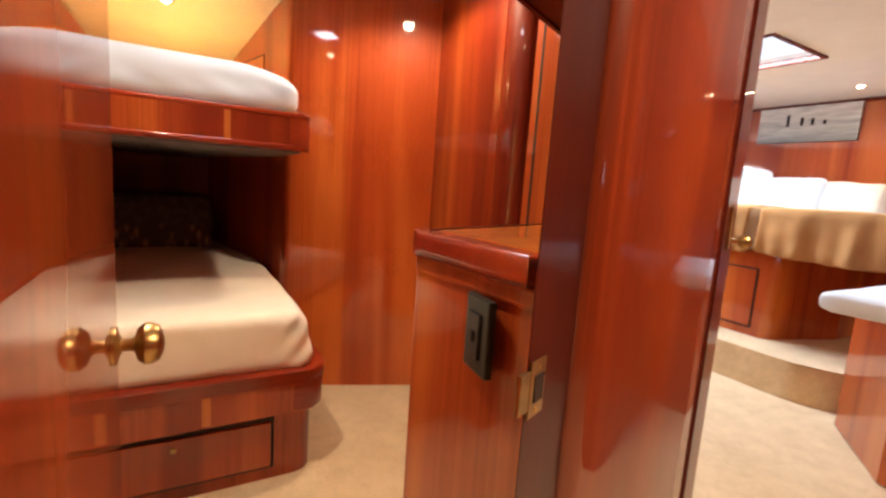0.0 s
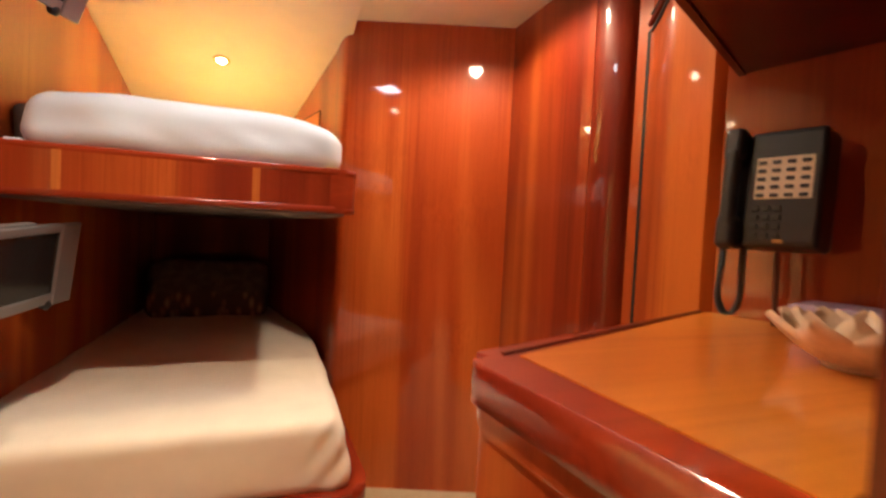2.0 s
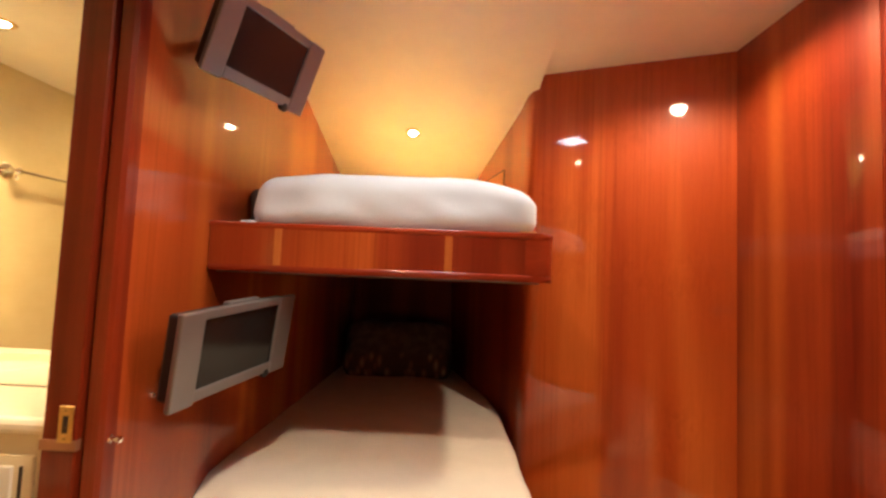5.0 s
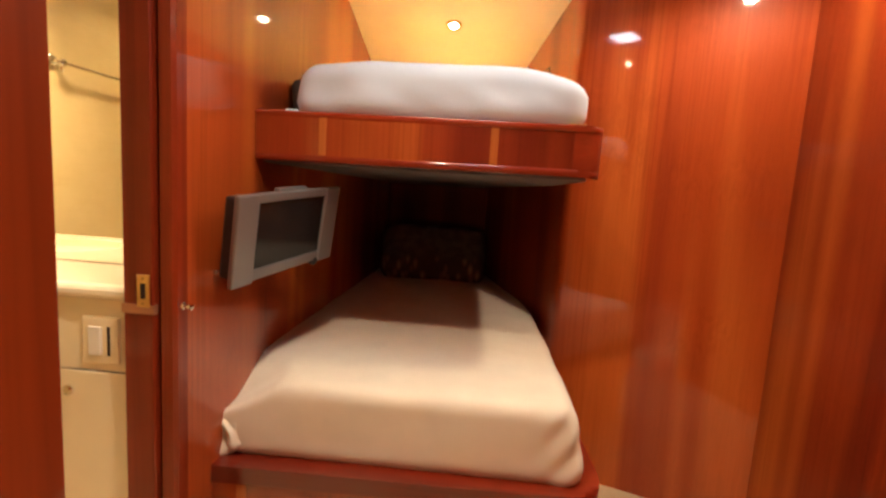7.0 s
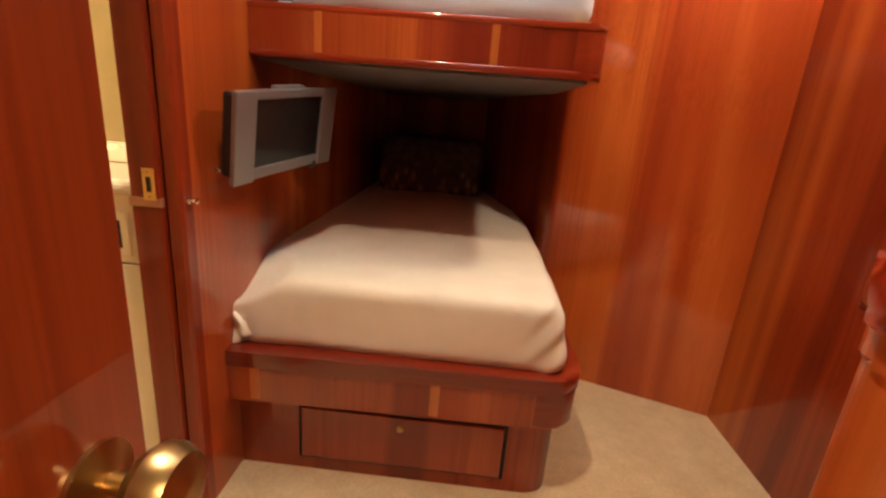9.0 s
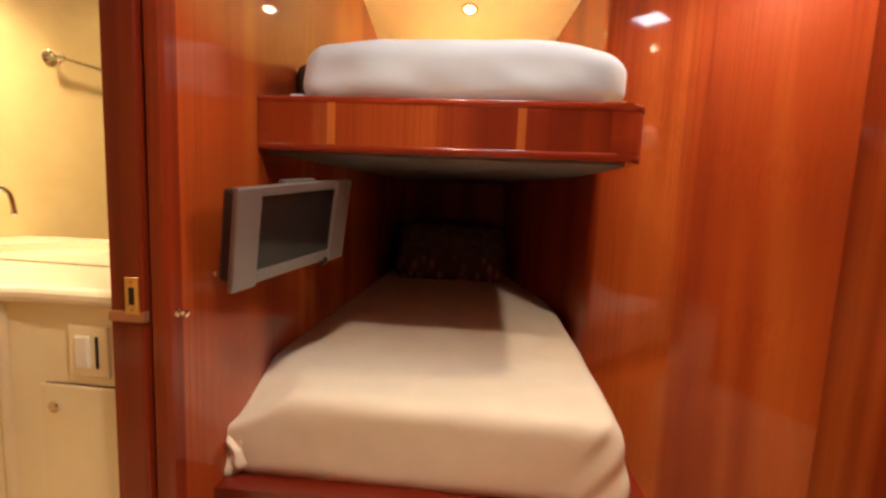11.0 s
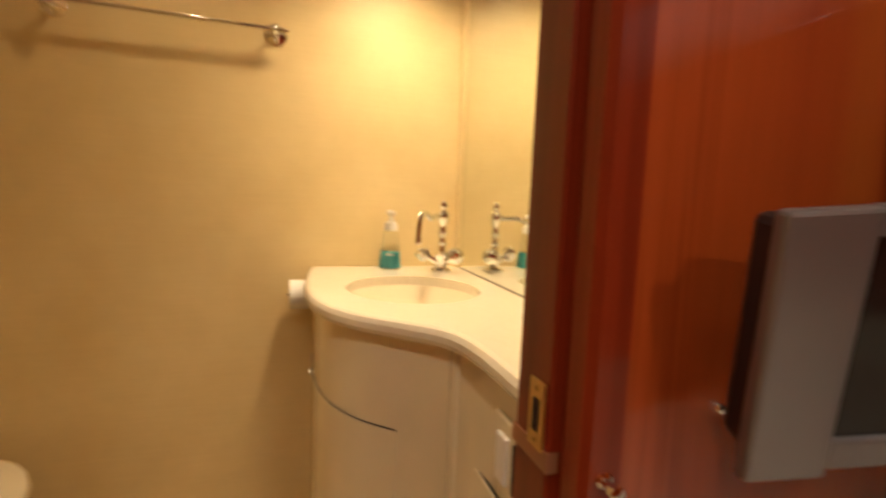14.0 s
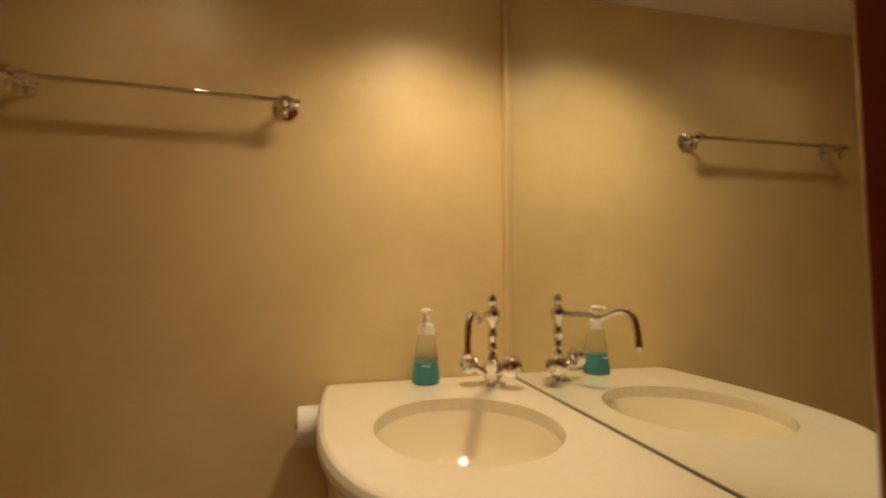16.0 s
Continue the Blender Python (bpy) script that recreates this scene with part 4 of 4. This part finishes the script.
part("scribe_strip", box(-1.334, -1.316, 1.672, 1.690, 0, 0.842, 0.003), cream_lacquer, vanity, "cream strip against the wall")
bow = [p for p in inner if -1.16 < p[0] < -0.69]
d1 = part("door", slab_along(bow, -0.0035, 0.10, 0.675), cream_lacquer, vanity, "bowed cream door", True)
part("gap", slab_along(offset_line([p for p in inner if -1.168 < p[0] < -0.685], -0.0003), -0.0008, 0.097, 0.6775), gap_dark, vanity, "dark gap round the door")
part("button", lathe([(0.011, 0), (0.011, 0.004), (0.006, 0.006), (0.002, 0.006)], turn_to((0, -1, 0), (bow[1][0], bow[1][1] - 0.0035, 0.64)), 16), chrome, d1)
part("gap", box(-0.5515, -0.3765, 1.8885, 1.892, 0.0965, 0.6815), gap_dark, vanity, "dark gap round the door")
d2 = part("door", box(-0.549, -0.379, 1.8855, 1.892, 0.099, 0.679, 0.002, 1), cream_lacquer, vanity, "small cream door")
part("button", lathe([(0.012, 0), (0.012, 0.004), (0.007, 0.0065), (0.002, 0.0065)], turn_to((0, -1, 0), (-0.517, 1.8855, 0.632)), 16), chrome, d2, "round chrome push button")
sw = thing("light_switch", "cream switch plate on the vanity front", "switch plate", (-0.46, 1.885, 0.735))
part("plate", box(-0.480, -0.395, 1.883, 1.892, 0.70, 0.805, 0.003), cream_lacquer, sw)
part("rocker", box(-0.462, -0.432, 1.877, 1.885, 0.72, 0.785, 0.003), white_plastic, sw)
part("slot", box(-0.420, -0.414, 1.881, 1.884, 0.72, 0.785), gap_dark, sw)

# tap
T = Vector((-1.220, 2.034, 0.88))
way = Vector((0.80, -0.60, 0))
tap = thing("tap", "tall polished chrome bridge tap with ribbed knobs", "tap", T)
part("column", lathe([(r * 1.3, z * 1.07) for r, z in [(0.024, 0), (0.024, 0.005), (0.014, 0.010), (0.012, 0.03), (0.016, 0.038), (0.016, 0.048), (0.009, 0.056), (0.0075, 0.072), (0.011, 0.078), (0.0075, 0.084), (0.0075, 0.10), (0.011, 0.106), (0.008, 0.112), (0.008, 0.130), (0.011, 0.136), (0.014, 0.148), (0.014, 0.158), (0.009, 0.166), (0.006, 0.172), (0.009, 0.179), (0.009, 0.186), (0.003, 0.196)]], Matrix.Translation(T), 20), chrome, tap, "turned chrome column", True)
sp = T + Vector((0, 0, 0.163))
pts = [sp, sp + way * 0.035, sp + way * 0.075 + Vector((0, 0, 0.002)), sp + way * 0.105 + Vector((0, 0, -0.006)), sp + way * 0.130 + Vector((0, 0, 0.006)), sp + way * 0.155 + Vector((0, 0, 0.012)), sp + way * 0.176 + Vector((0, 0, 0.0)), sp + way * 0.184 + Vector((0, 0, -0.025)), sp + way * 0.187 + Vector((0, 0, -0.058))]
part("spout", tube(smooth_line([tuple(p) for p in pts], 5), 0.0078, 12), chrome, tap, "swan-neck spout", True)
part("nozzle", lathe([(0.008, 0), (0.009, 0.004), (0.009, 0.016), (0.007, 0.020)], Matrix.Translation(pts[-1] + Vector((0, 0, -0.012))), 14), chrome, tap, "", True)
side = Vector((-0.60, -0.80, 0))
for s in (1, -1):
    base = T + Vector((0, 0, 0.016))
    end = base + side * 0.038 * s + way * 0.012 + Vector((0, 0, 0.026))
    a = part("valve", tube([base, base.lerp(end, 0.5) + Vector((0, 0, 0.002)), end], 0.009, 12), chrome, tap, "", True)
    prof = [(0.008, 0)] + [(0.0225 + 0.0024 * (k % 2) - 0.006 * (abs(k - 5) / 5) ** 2, 0.004 + 0.0032 * k) for k in range(11)] + [(0.010, 0.041), (0.002, 0.043)]
    part("knob", lathe(prof, turn_to((side * s + way * 0.5 + Vector((0, 0, 0.55))), end - side * s * 0.004), 20), chrome, tap, "ribbed chrome knob", True)

soap = thing("soap_dispenser", "clear pump bottle with blue-green soap on the vanity", "soap dispenser", (-1.288, 1.893, 0.88))
sm = Matrix.Translation((-1.288, 1.893, 0.8802))
part("liquid", lathe([(0.030, 0.003), (0.030, 0.014), (0.0275, 0.040), (0.0265, 0.051), (0.002, 0.052)], sm, 24), blue_soap, soap, "blue-green liquid soap", True)
part("bottle", lathe([(0.0315, 0.0), (0.033, 0.006), (0.0325, 0.016), (0.028, 0.055), (0.021, 0.095), (0.0185, 0.112), (0.0185, 0.120)], sm, 24), clear_plastic, soap, "clear plastic bottle", True)
part("label", turned(box(-0.010, 0.010, -0.001, 0.0005, 0.042, 0.046), Matrix.Translation((-1.2585, 1.885, 0.8802)) @ pose(0, 0, 0, 0, 0, 75)), white_plastic, soap)
part("pump", joined(lathe([(0.0195, 0.114), (0.0205, 0.120), (0.018, 0.136), (0.008, 0.142), (0.007, 0.158), (0.012, 0.161), (0.014, 0.170), (0.008, 0.174)], sm, 20), turned(box(0, 0.032, -0.006, 0.006, 0.162, 0.173, 0.003), sm @ pose(0, 0, 0, 0, 0, -20))), white_plastic, soap, "white pump head", True)

# towel rail
rail = thing("towel_rail", "chrome towel rail on the grasscloth wall", "towel rail", (-1.285, 1.31, 1.53))
part("bar", tube([(-1.283, 1.022, 1.523), (-1.283, 1.598, 1.523)], 0.006, 12), chrome, rail, "", True)
for y in (1.055, 1.565):
    part("bracket", lathe([(0.029, 0.0), (0.029, 0.004), (0.022, 0.007), (0.010, 0.010), (0.007, 0.030), (0.010, 0.040), (0.0145, 0.048), (0.0145, 0.058), (0.006, 0.066)], turn_to((1, 0, 0), (WX, y, 1.523)), 18), chrome, rail, "turned wall bracket", True)
    part("hook", tube(smooth_line([(WX + 0.045, y, 1.517), (WX + 0.043, y, 1.498), (WX + 0.050, y + 0.004, 1.488), (WX + 0.060, y + 0.006, 1.496)], 4), 0.0035, 8), chrome, rail, "", True)
paper = thing("paper_holder", "white toilet paper roll on a chrome holder", "toilet paper", (-1.28, 1.628, 0.81))
part("roll", lathe([(0.018, 0), (0.041, 0.0), (0.041, 0.052), (0.018, 0.052)], turn_to((0, 1, 0), (WX + 0.060, 1.607, 0.808)), 24), white_plastic, paper, "white paper roll")
part("arm", tube([(WX, 1.664, 0.808), (WX + 0.055, 1.664, 0.808), (WX + 0.06, 1.60, 0.808)], 0.005, 8), chrome, paper)
wc = thing("toilet", "cream toilet with closed lid", "toilet", (-1.05, 0.87, 0))
part("bowl", lathe([(0.12, 0), (0.12, 0.05), (0.10, 0.16), (0.17, 0.32), (0.20, 0.385), (0.19, 0.39)], Matrix.Translation((-1.05, 0.87, 0)) @ Matrix.Diagonal((1.1, 0.95, 1, 1)), 28), porcelain, wc, "", True)
part("lid", lathe([(0.205, 0.392), (0.212, 0.40), (0.208, 0.415), (0.16, 0.424), (0.002, 0.426)], Matrix.Translation((-1.05, 0.87, 0)) @ Matrix.Diagonal((1.1, 0.95, 1, 1)), 28), porcelain, wc, "", True)

# ---- master cabin beyond the corridor ----
post = thing("door_frame", "dark cherry doorpost of the master cabin", "door frame", (1.31, 1.0, 0), kind="structure")
part("post", prism([(1.205, 0.966), (1.366, 1.034), (1.35, 1.075), (1.50, 1.26), (1.46, 1.29), (1.185, 1.02)], 0, CEIL), cherry_red, post)
part("lock_plate", turned(box(-0.018, 0.018, -0.045, 0.045, 0, 0.004, 0.001, 1), basis((0.92, 0.39, 0), (0, 0, 1), (1.27, 0.9925, 1.045))), old_brass, post, "dull lock plate")
part("knob", lathe([(0.007, 0), (0.007, 0.020), (0.014, 0.027), (0.018, 0.036), (0.015, 0.045), (0.002, 0.048)], turn_to((0.95, -0.3, 0), (1.352, 1.03, 1.012)), 22), old_brass, post, "round brass knob", True)
setting("wall_master_side", box(1.455, 1.50, 1.25, 4.3, 0, CEIL), cherry_z, "cherry bulkhead of the master cabin", "wall")
setting("wall_master_head", box(5.07, 5.12, 0.30, 4.3, 0, CEIL), cherry_z, "cherry bulkhead behind the master bed", "wall")
setting("wall_master_south", box(1.75, 5.12, 0.25, 0.30, 0, CEIL), cherry_z, "cherry side of the master cabin", "wall")
setting("wall_corridor_far", box(1.75, 1.80, -1.3, 0.28, 0, CEIL), cherry_z, "cherry corridor side", "wall")
setting("trim_master", box(5.045, 5.07, 0.30, 4.3, CEIL - 0.03, CEIL - 0.002, 0.006), cherry_red, "dark cherry cove under the ceiling", "trim")
setting("floor_step", prism(round_corners([(3.42, 1.36), (5.07, 1.36), (5.07, 4.3), (3.38, 4.3), (3.30, 1.62)], [0.05, 0, 0, 0, 0.05]), 0, 0.226, 0.012), carpet, "carpeted step below the master bed", "step")
bed = thing("double_bed", "cherry island bed on a carpeted step", "bed", (4.3, 2.4, 0.226))
part("base", prism(round_corners([(3.63, 1.93), (4.2, 1.75), (5.0, 1.75), (5.0, 3.4), (3.63, 3.4)], [0.06, 0, 0, 0, 0.06]), 0.226, 0.86), cherry_z, bed)
part("panel", box(3.618, 3.632, 2.04, 2.62, 0.29, 0.68, 0.004), cherry_z, bed, "cherry drawer front")
part("gap", box(3.624, 3.634, 2.03, 2.63, 0.28, 0.69), gap_dark, bed)
tagged(linked("mattress", cushion(3.60, 5.02, 1.30, 3.45, 0.86, 1.07, 0.06, (30, 40, 6), 0.01, 3.0, 2.0), sheet_white, True), "white mattress of the master bed", "mattress")
def bedspread(x0, y0, y1, seed):
    """A quilted cover that hangs in soft folds over the foot of the bed."""
    bm = cushion(x0, 4.25, y0, y1, 0.79, 1.105, 0.03, (24, 64, 10), 0.014, 4.0, seed)
    for v in bm.verts:
        x, y, z = v.co
        hang = max(0, 1 - (x - x0) / 0.10) * min(1, max(0, (1.09 - z) / 0.25))
        v.co.x += 0.020 * hang * (math.sin(21 * y + seed) + 0.6 * math.sin(47 * y + 2 * seed))
        v.co.z -= 0.02 * hang * noise.noise(Vector((seed, y * 4, 0)))
    return bm


for x, y0, y1, seed in ((3.535, 1.27, 2.055, 4.0), (3.53, 2.115, 3.46, 6.0)):
    tagged(linked("bedspread", bedspread(x, y0, y1, seed), tan_cover, True), "tan quilted bedspread over the bed's foot", "bedspread")
for k, (x, y, w, h, r) in enumerate(((4.55, 2.82, 0.62, 0.40, 6), (4.62, 2.36, 0.46, 0.33, -4), (4.70, 1.98, 0.42, 0.30, 8))):
    pw = linked("pillow", turned(cushion(-w / 2, w / 2, -h / 2, h / 2, -0.07, 0.07, 0.065, (20, 16, 6), 0.012, 6.0, k, 0.03), pose(x, y, 1.06 + h * 0.44, 0, 0, 0) @ pose(0, 0, 0, 62, 0, -90 + r)), sheet_white if k < 2 else sheet_beige, True)
    tagged(pw, "white pillow propped on the master bed" if k < 2 else "ivory pillow propped on the master bed", "pillow", "pillows on the master bed")
tagged(linked("bed_skirt", cushion(3.56, 4.2, 2.0, 2.17, 0.81, 1.09, 0.03, (16, 8, 8), 0.012, 6.0, 3.0), plain("brown_pleat", (0.20, 0.10, 0.04), 0.85), True), "brown cloth in the pleat between the bedspreads", "bed skirt")
art = thing("picture", "long grey seascape print on the cherry bulkhead", "picture", (5.05, 2.52, 1.85))
part("print", box(5.042, 5.069, 2.14, 2.90, 1.695, 2.005, 0.002, 1), sea_print, art)
for y, h in ((2.66, 0.10), (2.55, 0.07), (2.47, 0.06), (2.38, 0.035)):
    part("rock", box(5.040, 5.043, y - 0.012, y + 0.012, 1.84, 1.84 + h), gap_dark, art, "dark silhouette in the print")
# assumed portlight, out of view, built round the added fill lamp
port_frame = thing("added_portlight", "unseen portlight with a cherry frame, added to house the fill lamp", "window", (2.6, 4.29, 1.5), kind="structure")
part("pane", box(2.08, 3.12, 4.288, 4.296, 1.30, 1.70), frosted, port_frame)
part("frame", joined(box(2.03, 2.08, 4.262, 4.30, 1.25, 1.75, 0.006), box(3.12, 3.17, 4.262, 4.30, 1.25, 1.75, 0.006), box(2.08, 3.12, 4.263, 4.30, 1.25, 1.30, 0.006), box(2.08, 3.12, 4.263, 4.30, 1.70, 1.75, 0.006)), cherry_red, port_frame)
seat = thing("settee", "cherry settee base with a white cushion", "settee", (2.9, 0.9, 0))
part("base", prism([(3.20, 1.36), (2.74, 1.05), (2.74, 0.36), (3.5, 0.36), (3.5, 1.36)], 0, 0.66, 0.01), cherry_z, seat)
part("cushion", cushion(2.72, 3.5, 0.36, 1.36, 0.66, 0.75, 0.04, (20, 20, 4), 0.006, 4.0, 7.0), sheet_white, seat, "white seat cushion", True)
